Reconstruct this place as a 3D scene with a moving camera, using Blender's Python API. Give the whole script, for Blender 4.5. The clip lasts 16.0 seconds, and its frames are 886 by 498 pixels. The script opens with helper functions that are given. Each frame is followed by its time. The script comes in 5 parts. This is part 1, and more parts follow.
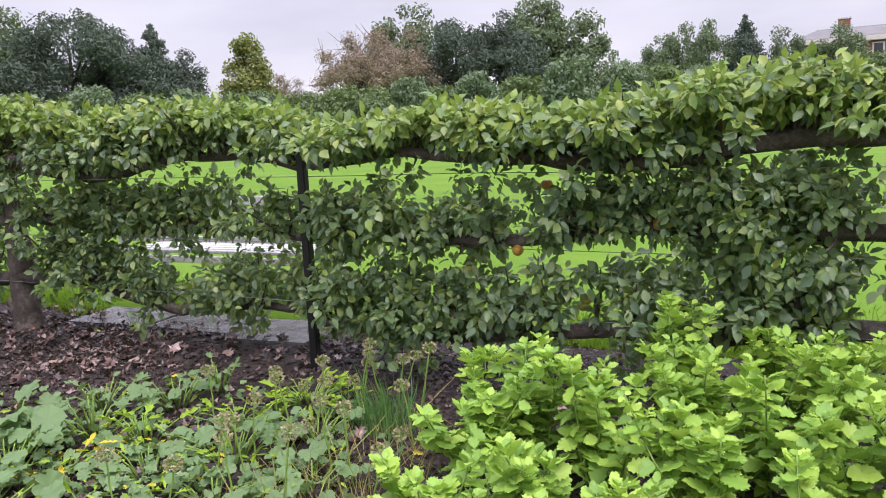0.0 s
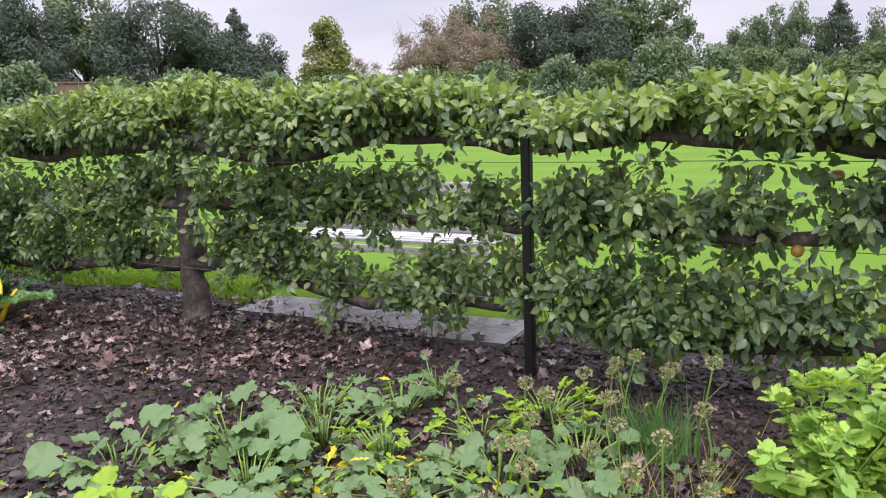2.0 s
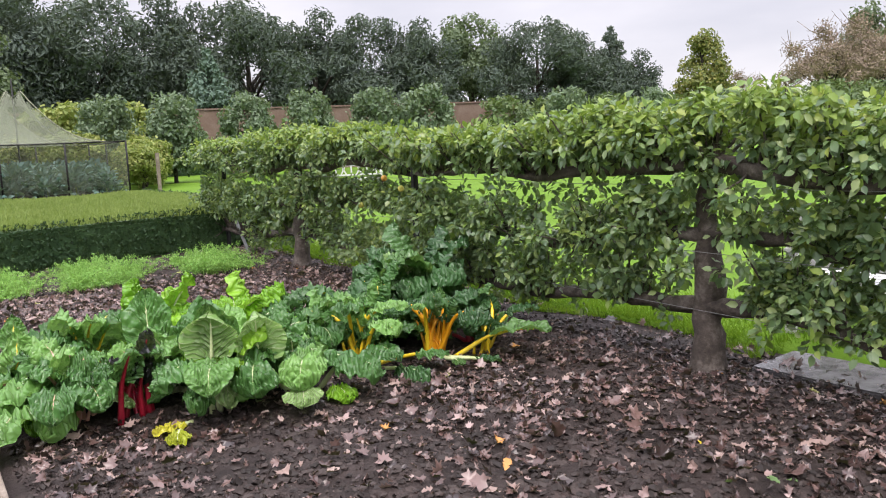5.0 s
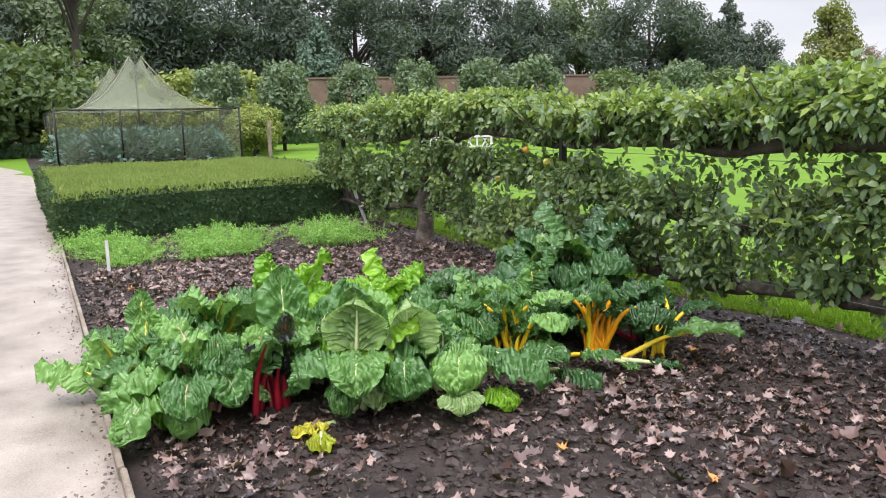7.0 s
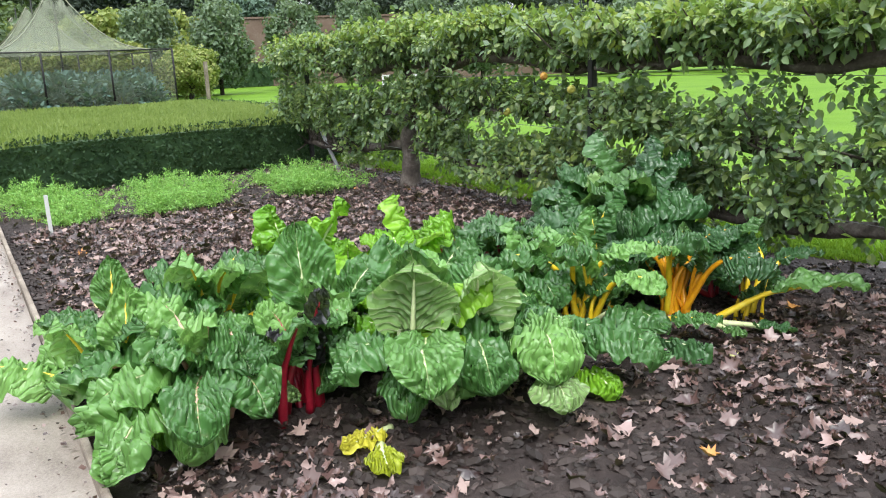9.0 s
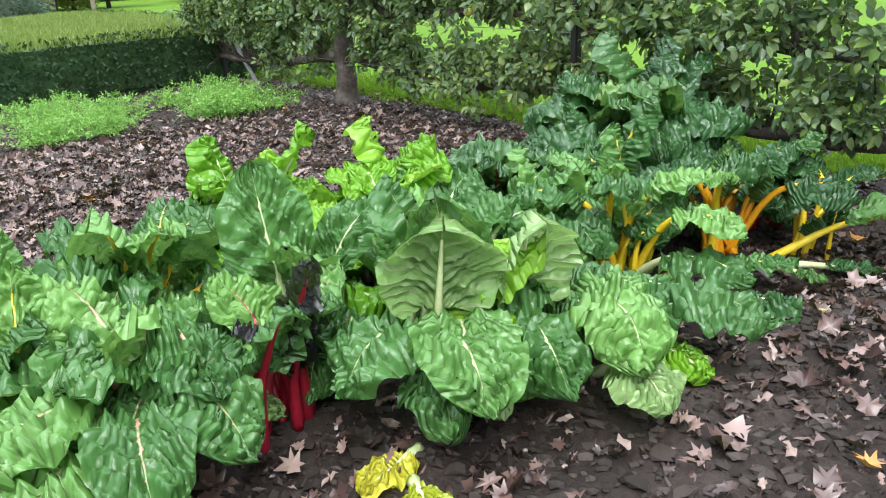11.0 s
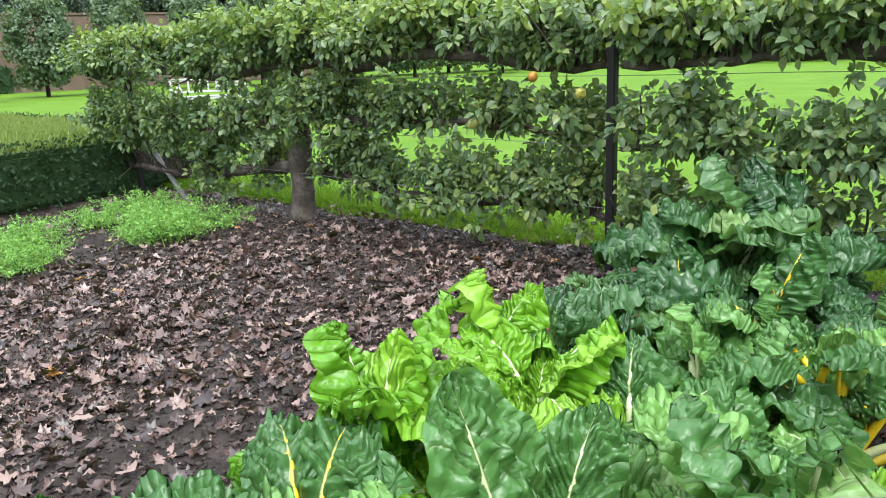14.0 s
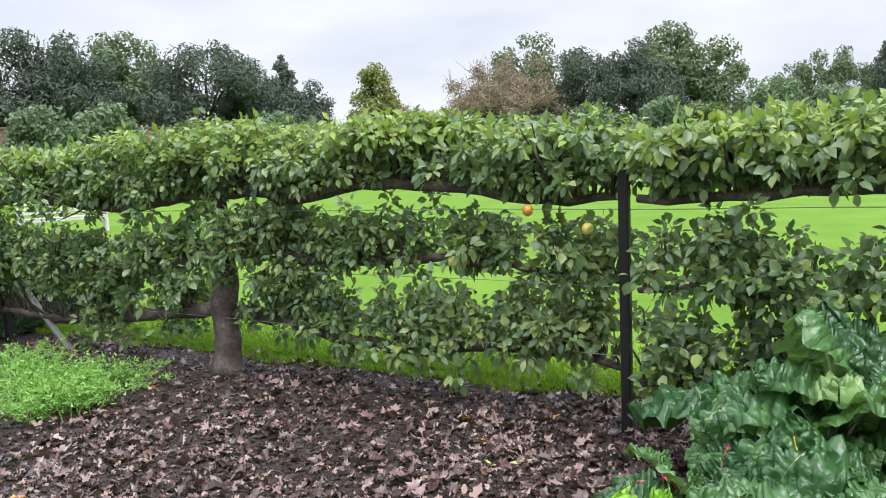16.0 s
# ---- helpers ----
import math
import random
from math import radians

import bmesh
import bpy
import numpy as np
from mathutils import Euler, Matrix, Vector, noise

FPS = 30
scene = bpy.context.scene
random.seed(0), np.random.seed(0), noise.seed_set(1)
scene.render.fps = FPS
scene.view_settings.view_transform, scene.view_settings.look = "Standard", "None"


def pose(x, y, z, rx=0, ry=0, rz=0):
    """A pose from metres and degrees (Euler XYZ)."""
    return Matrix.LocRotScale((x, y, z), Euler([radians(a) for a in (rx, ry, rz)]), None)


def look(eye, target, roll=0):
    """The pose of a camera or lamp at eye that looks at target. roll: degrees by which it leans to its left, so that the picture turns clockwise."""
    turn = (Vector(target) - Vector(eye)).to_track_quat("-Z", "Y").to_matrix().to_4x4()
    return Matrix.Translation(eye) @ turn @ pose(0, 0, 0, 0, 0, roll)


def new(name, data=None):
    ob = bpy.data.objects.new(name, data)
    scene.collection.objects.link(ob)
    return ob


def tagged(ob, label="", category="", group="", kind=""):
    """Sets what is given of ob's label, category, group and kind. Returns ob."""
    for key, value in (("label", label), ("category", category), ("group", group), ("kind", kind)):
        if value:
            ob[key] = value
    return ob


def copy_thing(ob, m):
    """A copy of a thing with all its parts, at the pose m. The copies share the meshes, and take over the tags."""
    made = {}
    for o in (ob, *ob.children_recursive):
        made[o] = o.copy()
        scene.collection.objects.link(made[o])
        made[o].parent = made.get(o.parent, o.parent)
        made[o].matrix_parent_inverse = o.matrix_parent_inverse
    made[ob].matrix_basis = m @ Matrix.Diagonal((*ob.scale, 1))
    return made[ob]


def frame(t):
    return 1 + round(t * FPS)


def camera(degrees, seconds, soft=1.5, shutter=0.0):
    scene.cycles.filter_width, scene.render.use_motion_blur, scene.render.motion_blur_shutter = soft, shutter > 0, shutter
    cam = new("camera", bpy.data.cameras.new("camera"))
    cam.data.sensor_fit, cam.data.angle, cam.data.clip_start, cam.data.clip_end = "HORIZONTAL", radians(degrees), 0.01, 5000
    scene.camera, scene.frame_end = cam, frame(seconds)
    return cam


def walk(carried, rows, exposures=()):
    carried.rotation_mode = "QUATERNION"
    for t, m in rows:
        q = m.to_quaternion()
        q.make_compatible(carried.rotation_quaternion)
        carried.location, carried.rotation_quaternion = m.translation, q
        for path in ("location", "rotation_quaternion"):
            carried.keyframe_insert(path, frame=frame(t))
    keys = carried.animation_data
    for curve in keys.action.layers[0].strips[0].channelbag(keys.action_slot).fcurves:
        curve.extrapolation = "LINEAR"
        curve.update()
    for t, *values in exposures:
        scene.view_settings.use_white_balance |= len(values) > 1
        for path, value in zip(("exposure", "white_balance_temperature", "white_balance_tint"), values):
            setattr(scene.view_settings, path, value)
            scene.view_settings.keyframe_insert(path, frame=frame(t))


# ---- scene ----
cam = camera(59.4, 16.0, soft=1.1)
METRES, EYE, TILT, LEAN, TURN = 8.1, 1.5, 0.0, 0.0, 23.5
ROWS = [
    (0.0, 0.0, 0.0, 0.0, -0.42, -9.14, 2.59),
    (0.5, -0.0256, 0.0141, -0.0012, 0.02, -9.77, 2.77),
    (1.0, -0.0501, 0.0333, -0.0017, 0.91, -10.18, 2.68),
    (1.5, -0.0795, 0.0464, -0.002, 2.4, -10.26, 2.41),
    (2.0, -0.1163, 0.0567, 0.0018, 4.68, -10.04, 2.24),
    (2.5, -0.1453, 0.0718, 0.0031, 8.02, -9.46, 2.14),
    (3.0, -0.1702, 0.09, 0.0048, 11.75, -8.84, 2.09),
    (3.5, -0.2019, 0.0996, 0.005, 16.17, -8.31, 2.1),
    (4.0, -0.237, 0.0998, 0.0067, 21.12, -7.82, 2.22),
    (4.5, -0.2649, 0.1098, 0.0065, 26.04, -7.73, 2.36),
    (5.0, -0.2862, 0.1284, 0.0074, 30.53, -7.78, 2.4),
    (7.5, -0.4094, 0.1858, -0.001, 38.06, -9.78, 1.3),
    (8.0, -0.4442, 0.1967, -0.0057, 36.83, -10.82, 1.56),
    (10.5, -0.59, 0.2822, -0.0262, 27.76, -18.39, 2.49),
    (11.0, -0.6091, 0.2994, -0.0297, 26.19, -20.11, 2.48),
    (11.5, -0.6292, 0.3085, -0.0327, 25.2, -21.47, 2.28),
    (12.0, -0.6577, 0.3064, -0.0332, 24.51, -21.9, 2.02),
    (12.5, -0.6841, 0.3043, -0.0299, 23.79, -21.1, 1.96),
    (13.0, -0.7092, 0.3204, -0.0241, 22.02, -19.06, 1.99),
    (13.5, -0.7332, 0.339, -0.0185, 19.4, -16.71, 2.1),
    (14.0, -0.7615, 0.3447, -0.0142, 15.91, -14.16, 2.23),
    (14.5, -0.7902, 0.3493, -0.0059, 12.77, -11.71, 2.51),
    (15.0, -0.8155, 0.3725, -0.0031, 9.64, -9.43, 2.67),
    (15.5, -0.8387, 0.4004, 0.0021, 7.11, -7.73, 2.71),
    (16.0, -0.8732, 0.4167, 0.0021, 5.07, -6.51, 2.43),
]
walk(cam, [(t, pose(0, 0, EYE, TILT, LEAN, TURN) @ pose(METRES * x, METRES * y, METRES * z, 90 + pitch, roll, yaw))
           for t, x, y, z, yaw, pitch, roll in ROWS], [(0, 0.72, 6500, 22), (3.5, 0.75, 6500, 22), (5.0, 0.82, 6800, 16), (7.5, 0.85, 6700, 11), (10.5, 1.06, 6450, 3), (13.5, 1.06, 6450, 3), (16.0, 0.90, 6500, 9)])

# ---- sky and sun: an overcast autumn day ----
world = bpy.data.worlds.new("overcast_sky")
scene.world = world
world.use_nodes = True
wn, wl = world.node_tree.nodes, world.node_tree.links
bg = wn["Background"]
sky = wn.new("ShaderNodeTexSky")
sky.sky_type, sky.sun_disc = "NISHITA", False
sky.sun_elevation, sky.sun_rotation = radians(60), radians(125)
sky_level = wn.new("ShaderNodeVectorMath")
sky_level.operation = "SCALE"
sky_level.inputs["Scale"].default_value = 0.10
wl.new(sky.outputs["Color"], sky_level.inputs[0])
tc = wn.new("ShaderNodeTexCoord")
mp = wn.new("ShaderNodeMapping")
mp.inputs["Scale"].default_value = (1.0, 1.0, 3.5)
wl.new(tc.outputs["Generated"], mp.inputs["Vector"])
cn = wn.new("ShaderNodeTexNoise")
cn.inputs["Scale"].default_value, cn.inputs["Detail"].default_value = 2.6, 7.0
wl.new(mp.outputs["Vector"], cn.inputs["Vector"])
cr = wn.new("ShaderNodeValToRGB")
cr.color_ramp.elements[0].position, cr.color_ramp.elements[0].color = 0.3, (0.40, 0.415, 0.475, 1)
cr.color_ramp.elements[1].position, cr.color_ramp.elements[1].color = 0.68, (0.585, 0.59, 0.64, 1)
wl.new(cn.outputs["Fac"], cr.inputs["Fac"])
cm = wn.new("ShaderNodeMix")
cm.data_type = "RGBA"
cm.inputs["Factor"].default_value = 0.88
wl.new(sky_level.outputs["Vector"], cm.inputs["A"])
wl.new(cr.outputs["Color"], cm.inputs["B"])
sz = wn.new("ShaderNodeSeparateXYZ")
wl.new(tc.outputs["Generated"], sz.inputs[0])
rise = wn.new("ShaderNodeMapRange")
rise.inputs["From Min"].default_value, rise.inputs["From Max"].default_value = 0.2, 1.0
rise.inputs["To Min"].default_value, rise.inputs["To Max"].default_value = 1.0, 4.2
wl.new(sz.outputs["Z"], rise.inputs["Value"])
zen = wn.new("ShaderNodeVectorMath")
zen.operation = "SCALE"
wl.new(cm.outputs["Result"], zen.inputs[0])
wl.new(rise.outputs[0], zen.inputs["Scale"])
wl.new(zen.outputs["Vector"], bg.inputs["Color"])
bg.inputs["Strength"].default_value = 1.0
sun = new("sun", bpy.data.lights.new("sun", "SUN"))
sun.data.energy, sun.data.angle, sun.data.color = 1.5, radians(35), (1.0, 0.975, 0.93)
SUN_AZ, SUN_EL = radians(125), radians(60)
sun.matrix_world = look((0, 0, 30), (-30 * math.sin(SUN_AZ) / math.tan(SUN_EL), -30 * math.cos(SUN_AZ) / math.tan(SUN_EL), 0))

RNG = np.random.default_rng(7)


# ---- materials ----
def nodes_of(name):
    m = bpy.data.materials.new(name)
    m.use_nodes = True
    return m, m.node_tree.nodes, m.node_tree.links, m.node_tree.nodes["Principled BSDF"]


def ramp_node(n, colours):
    r = n.new("ShaderNodeValToRGB")
    while len(r.color_ramp.elements) < len(colours):
        r.color_ramp.elements.new(0.5)
    for i, c in enumerate(colours):
        r.color_ramp.elements[i].position = i / (len(colours) - 1)
        r.color_ramp.elements[i].color = (*c, 1)
    return r


def noise_node(n, l, scale, detail=5.0, coord="Object", rough=0.55):
    t = n.new("ShaderNodeTexCoord")
    k = n.new("ShaderNodeTexNoise")
    k.inputs["Scale"].default_value, k.inputs["Detail"].default_value = scale, detail
    k.inputs["Roughness"].default_value = rough
    l.new(t.outputs[coord], k.inputs["Vector"])
    return k


def mix_node(n, l, a, b, fac, mode="MIX"):
    m = n.new("ShaderNodeMix")
    m.data_type, m.blend_type = "RGBA", mode
    for s, v in (("A", a), ("B", b), ("Factor", fac)):
        if hasattr(v, "is_linked"):
            l.new(v, m.inputs[s])
        else:
            m.inputs[s].default_value = (*v, 1) if isinstance(v, tuple) else v
    return m.outputs["Result"]


def math_node(n, l, op, a, b=0.5):
    m = n.new("ShaderNodeMath")
    m.operation = op
    for i, v in enumerate((a, b)):
        if hasattr(v, "is_linked"):
            l.new(v, m.inputs[i])
        else:
            m.inputs[i].default_value = v
    return m.outputs[0]


def add_bump(n, l, p, height, strength, distance):
    b = n.new("ShaderNodeBump")
    b.inputs["Strength"].default_value, b.inputs["Distance"].default_value = strength, distance
    l.new(height, b.inputs["Height"])
    l.new(b.outputs["Normal"], p.inputs["Normal"])
    return b


def leafy(name, colours, rough=0.42, through_light=0.3, spec=0.4, patch=0.6):
    """Foliage: colour varies leaf by leaf and in patches; some light passes through the blades."""
    m, n, l, p = nodes_of(name)
    g = n.new("ShaderNodeNewGeometry")
    k = noise_node(n, l, patch, 3.0)
    f = math_node(n, l, "ADD", math_node(n, l, "MULTIPLY", g.outputs["Random Per Island"], 0.62), math_node(n, l, "MULTIPLY", k.outputs["Fac"], 0.42))
    r = ramp_node(n, colours)
    l.new(f, r.inputs["Fac"])
    l.new(r.outputs["Color"], p.inputs["Base Color"])
    p.inputs["Roughness"].default_value, p.inputs["Specular IOR Level"].default_value = rough, spec
    t = n.new("ShaderNodeBsdfTranslucent")
    l.new(mix_node(n, l, r.outputs["Color"], (0.45, 0.62, 0.06), 0.35), t.inputs["Color"])
    mx = n.new("ShaderNodeMixShader")
    mx.inputs[0].default_value = through_light
    l.new(p.outputs[0], mx.inputs[1])
    l.new(t.outputs[0], mx.inputs[2])
    l.new(mx.outputs[0], n["Material Output"].inputs["Surface"])
    return m


def rough_stuff(name, colours, scale, rough=0.8, bump=0.5, dist=0.02, fine=60.0, spec=0.3, patch=None, coord="Object"):
    """Mineral, bark or painted surface: two scales of noise for colour, one for relief."""
    m, n, l, p = nodes_of(name)
    a = noise_node(n, l, scale, 6.0, coord)
    b = noise_node(n, l, fine, 5.0, coord, 0.7)
    f = math_node(n, l, "ADD", math_node(n, l, "MULTIPLY", a.outputs["Fac"], 0.6), math_node(n, l, "MULTIPLY", b.outputs["Fac"], 0.4))
    s = n.new("ShaderNodeMapRange")
    s.inputs["From Min"].default_value, s.inputs["From Max"].default_value = 0.3, 0.7
    l.new(f, s.inputs["Value"])
    r = ramp_node(n, colours)
    l.new(s.outputs[0], r.inputs["Fac"])
    l.new(r.outputs["Color"], p.inputs["Base Color"])
    p.inputs["Roughness"].default_value, p.inputs["Specular IOR Level"].default_value = rough, spec
    add_bump(n, l, p, f, bump, dist)
    return m


M = {}
# soil's wide ramp follows the bump: shade in its hollows is painted in
M["soil"] = rough_stuff("wet_dark_soil_relief_shade", [(0.010, 0.0075, 0.0068), (0.030, 0.022, 0.0195), (0.075, 0.057, 0.051)], 4.0, 0.7, 1.0, 0.03, 45.0, 0.2)
M["lawn"] = rough_stuff("mown_lawn", [(0.070, 0.145, 0.012), (0.095, 0.185, 0.016), (0.13, 0.23, 0.026)], 0.7, 0.8, 0.6, 0.03, 40.0, 0.1)
M["gravel"] = rough_stuff("pale_hoggin_path", [(0.10, 0.080, 0.066), (0.21, 0.178, 0.15), (0.30, 0.262, 0.225), (0.36, 0.32, 0.28)], 2.6, 0.45, 0.7, 0.008, 90.0, 0.4)
M["board"] = rough_stuff("weathered_timber", [(0.09, 0.07, 0.055), (0.20, 0.165, 0.13), (0.33, 0.29, 0.24)], 6.0, 0.8, 0.5, 0.004, 70.0)
M["bark"] = rough_stuff("apple_bark", [(0.022, 0.018, 0.016), (0.075, 0.060, 0.050), (0.20, 0.175, 0.15)], 9.0, 0.85, 1.0, 0.02, 40.0)
M["far_bark"] = rough_stuff("far_bark", [(0.03, 0.026, 0.022), (0.065, 0.052, 0.042)], 2.0, 0.9, 0.5, 0.05, 9.0)
M["slab"] = rough_stuff("wet_stone_slab", [(0.030, 0.027, 0.026), (0.095, 0.090, 0.090), (0.19, 0.185, 0.185)], 5.0, 0.25, 0.6, 0.008, 24.0, 0.5)
M["iron"] = rough_stuff("black_painted_iron", [(0.006, 0.006, 0.006), (0.016, 0.015, 0.015)], 8.0, 0.5, 0.2, 0.002, 60.0)
M["wire"] = rough_stuff("galvanised_wire", [(0.14, 0.14, 0.14), (0.3, 0.3, 0.3)], 8.0, 0.4, 0.1, 0.001, 60.0)
M["white"] = rough_stuff("white_painted_wood", [(0.42, 0.42, 0.41), (0.58, 0.58, 0.57)], 4.0, 0.5, 0.15, 0.002, 50.0)
M["wall"] = rough_stuff("old_garden_wall_brick", [(0.10, 0.068, 0.055), (0.16, 0.108, 0.085), (0.22, 0.17, 0.14)], 0.8, 0.9, 0.4, 0.02, 12.0)
M["brick"] = rough_stuff("red_house_brick", [(0.24, 0.095, 0.075), (0.31, 0.14, 0.11)], 0.3, 0.9, 0.3, 0.02, 6.0)
M["house_roof"] = rough_stuff("grey_lead_and_slate", [(0.12, 0.115, 0.12), (0.19, 0.185, 0.19)], 0.5, 0.7, 0.2, 0.02, 5.0)
M["stone_trim"] = rough_stuff("pale_stone_trim", [(0.5, 0.47, 0.43), (0.66, 0.63, 0.58)], 0.8, 0.8, 0.1, 0.01, 8.0)
M["glass"] = rough_stuff("dark_window_glass", [(0.02, 0.022, 0.025), (0.04, 0.045, 0.05)], 0.4, 0.08, 0.0, 0.001, 3.0, 0.6)
M["apple_leaf"] = leafy("apple_leaf", [(0.040, 0.082, 0.040), (0.088, 0.152, 0.070), (0.165, 0.245, 0.100), (0.34, 0.38, 0.13)], 0.33, 0.30, 0.5)
M["apple_shoot"] = leafy("young_apple_leaf", [(0.07, 0.14, 0.035), (0.13, 0.22, 0.045), (0.22, 0.31, 0.065), (0.34, 0.36, 0.09)], 0.42, 0.3)
# yew and oak: distance haze is put into these lightened, low-contrast leaf colours
M["yew"] = leafy("hazed_yew_needles", [(0.060, 0.082, 0.070), (0.074, 0.100, 0.080), (0.100, 0.128, 0.096)], 0.7, 0.08, 0.2, 0.12)
M["oak"] = leafy("hazed_far_broadleaf", [(0.085, 0.12, 0.072), (0.105, 0.145, 0.082), (0.14, 0.18, 0.10)], 0.6, 0.15, 0.2, 0.12)
M["gold"] = leafy("autumn_gold_leaf", [(0.08, 0.12, 0.05), (0.17, 0.19, 0.06), (0.32, 0.28, 0.08)], 0.6, 0.2, 0.2, 0.12)
M["russet"] = leafy("russet_twigs_and_leaves", [(0.17, 0.14, 0.13), (0.25, 0.19, 0.155), (0.30, 0.235, 0.16)], 0.8, 0.15, 0.1, 0.12)
M["bluefir"] = leafy("blue_fir_needles", [(0.06, 0.10, 0.075), (0.10, 0.16, 0.12), (0.15, 0.21, 0.16)], 0.7, 0.08, 0.2, 0.2)
M["dome_leaf"] = leafy("dome_tree_leaf", [(0.07, 0.115, 0.065), (0.105, 0.16, 0.09), (0.17, 0.23, 0.13)], 0.45, 0.2, 0.35, 0.4)
M["shrub_leaf"] = leafy("shrub_leaf", [(0.045, 0.075, 0.035), (0.08, 0.13, 0.05), (0.15, 0.20, 0.08)], 0.5, 0.2, 0.3, 0.3)
M["yellow_shrub"] = leafy("yellow_variegated_leaf", [(0.09, 0.15, 0.035), (0.20, 0.25, 0.06), (0.38, 0.37, 0.13)], 0.5, 0.25, 0.3, 0.4)
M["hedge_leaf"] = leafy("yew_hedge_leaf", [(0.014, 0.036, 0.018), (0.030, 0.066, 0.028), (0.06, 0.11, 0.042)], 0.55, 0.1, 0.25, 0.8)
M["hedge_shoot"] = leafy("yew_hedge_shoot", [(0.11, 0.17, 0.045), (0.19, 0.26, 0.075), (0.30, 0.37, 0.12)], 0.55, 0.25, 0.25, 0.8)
M["carrot"] = leafy("carrot_fronds", [(0.07, 0.19, 0.04), (0.19, 0.40, 0.09), (0.40, 0.62, 0.18)], 0.55, 0.3, 0.2, 1.0)
M["kale"] = leafy("blue_green_kale", [(0.05, 0.11, 0.09), (0.09, 0.17, 0.14), (0.16, 0.25, 0.20)], 0.5, 0.15, 0.3, 1.0)
M["grass"] = leafy("grass_blade", [(0.09, 0.20, 0.012), (0.14, 0.28, 0.02), (0.22, 0.36, 0.04)], 0.5, 0.3, 0.3, 1.5)
M["mint"] = leafy("bright_mint_leaf", [(0.11, 0.23, 0.05), (0.25, 0.43, 0.07), (0.45, 0.62, 0.10)], 0.45, 0.3, 0.35, 1.2)
M["squash"] = leafy("blue_green_squash_leaf", [(0.06, 0.125, 0.045), (0.12, 0.205, 0.08), (0.22, 0.31, 0.14)], 0.5, 0.25, 0.3, 1.2)
M["bright"] = leafy("yellow_green_leaf", [(0.13, 0.26, 0.02), (0.24, 0.40, 0.03), (0.36, 0.46, 0.05)], 0.5, 0.3, 0.3, 1.2)
M["yellowing"] = leafy("yellowing_leaf", [(0.35, 0.36, 0.03), (0.55, 0.45, 0.03), (0.65, 0.48, 0.04)], 0.5, 0.25, 0.3, 1.2)
# the palest, pinkish stop colours in the sky's reflection on glossy litter
M["litter"] = leafy("fallen_brown_leaf", [(0.010, 0.007, 0.007), (0.028, 0.016, 0.015), (0.075, 0.042, 0.037), (0.17, 0.105, 0.092), (0.46, 0.34, 0.31)], 0.28, 0.04, 0.6, 1.5)
M["stem"] = rough_stuff("green_stem", [(0.10, 0.20, 0.03), (0.22, 0.33, 0.07)], 6.0, 0.5, 0.1, 0.002, 40.0)
M["seedhead"] = leafy("dry_seed_head", [(0.16, 0.14, 0.07), (0.28, 0.25, 0.14), (0.36, 0.36, 0.2)], 0.8, 0.1, 0.1, 2.0)


# ---- mesh helpers ----
def mesh_np(name, verts, faces, material=None, smooth=True, uv=None, uv2=None):
    """A mesh from arrays: verts (n, 3) and faces, one array (m, 3 or 4) or a list of such."""
    me = bpy.data.meshes.new(name)
    faces = [np.asarray(f, dtype=np.int32) for f in (faces if isinstance(faces, list) else [faces])]
    loops = np.concatenate([f.ravel() for f in faces])
    totals = np.concatenate([np.full(len(f), f.shape[1], dtype=np.int32) for f in faces])
    me.vertices.add(len(verts))
    me.vertices.foreach_set("co", np.asarray(verts, dtype=np.float32).ravel())
    me.loops.add(len(loops))
    me.loops.foreach_set("vertex_index", loops)
    me.polygons.add(len(totals))
    me.polygons.foreach_set("loop_start", np.concatenate([[0], np.cumsum(totals)[:-1]]).astype(np.int32))
    me.polygons.foreach_set("use_smooth", np.full(len(totals), smooth))
    if uv is not None:
        layer = me.uv_layers.new(name="UVMap")
        layer.data.foreach_set("uv", np.asarray(uv, dtype=np.float32)[loops].ravel())
    if uv2 is not None:
        layer = me.uv_layers.new(name="Vein")
        layer.data.foreach_set("uv", np.asarray(uv2, dtype=np.float32)[loops].ravel())
    me.update()
    me.validate()
    if material:
        me.materials.append(material)
    return me


def thing(name, at, label, category, group="", kind="", turn=0.0):
    ob = new(name)
    ob.empty_display_size = 0.1
    ob.matrix_world = pose(*at, 0, 0, turn)
    return tagged(ob, label, category, group, kind)


def part(name, me, parent, label="", m=None, kind=""):
    ob = new(name, me)
    ob.parent = parent
    if m is not None:
        ob.matrix_basis = m
    if label or kind:
        tagged(ob, label, kind=kind)
    return ob


def join(pieces):
    """Several (verts, faces) as one."""
    vs, fs, k = [], [], 0
    for v, f in pieces:
        vs.append(v)
        fs.append(np.asarray(f) + k)
        k += len(v)
    by = {}
    for f in fs:
        by.setdefault(f.shape[1], []).append(f)
    return np.concatenate(vs), [np.concatenate(a) for a in by.values()]


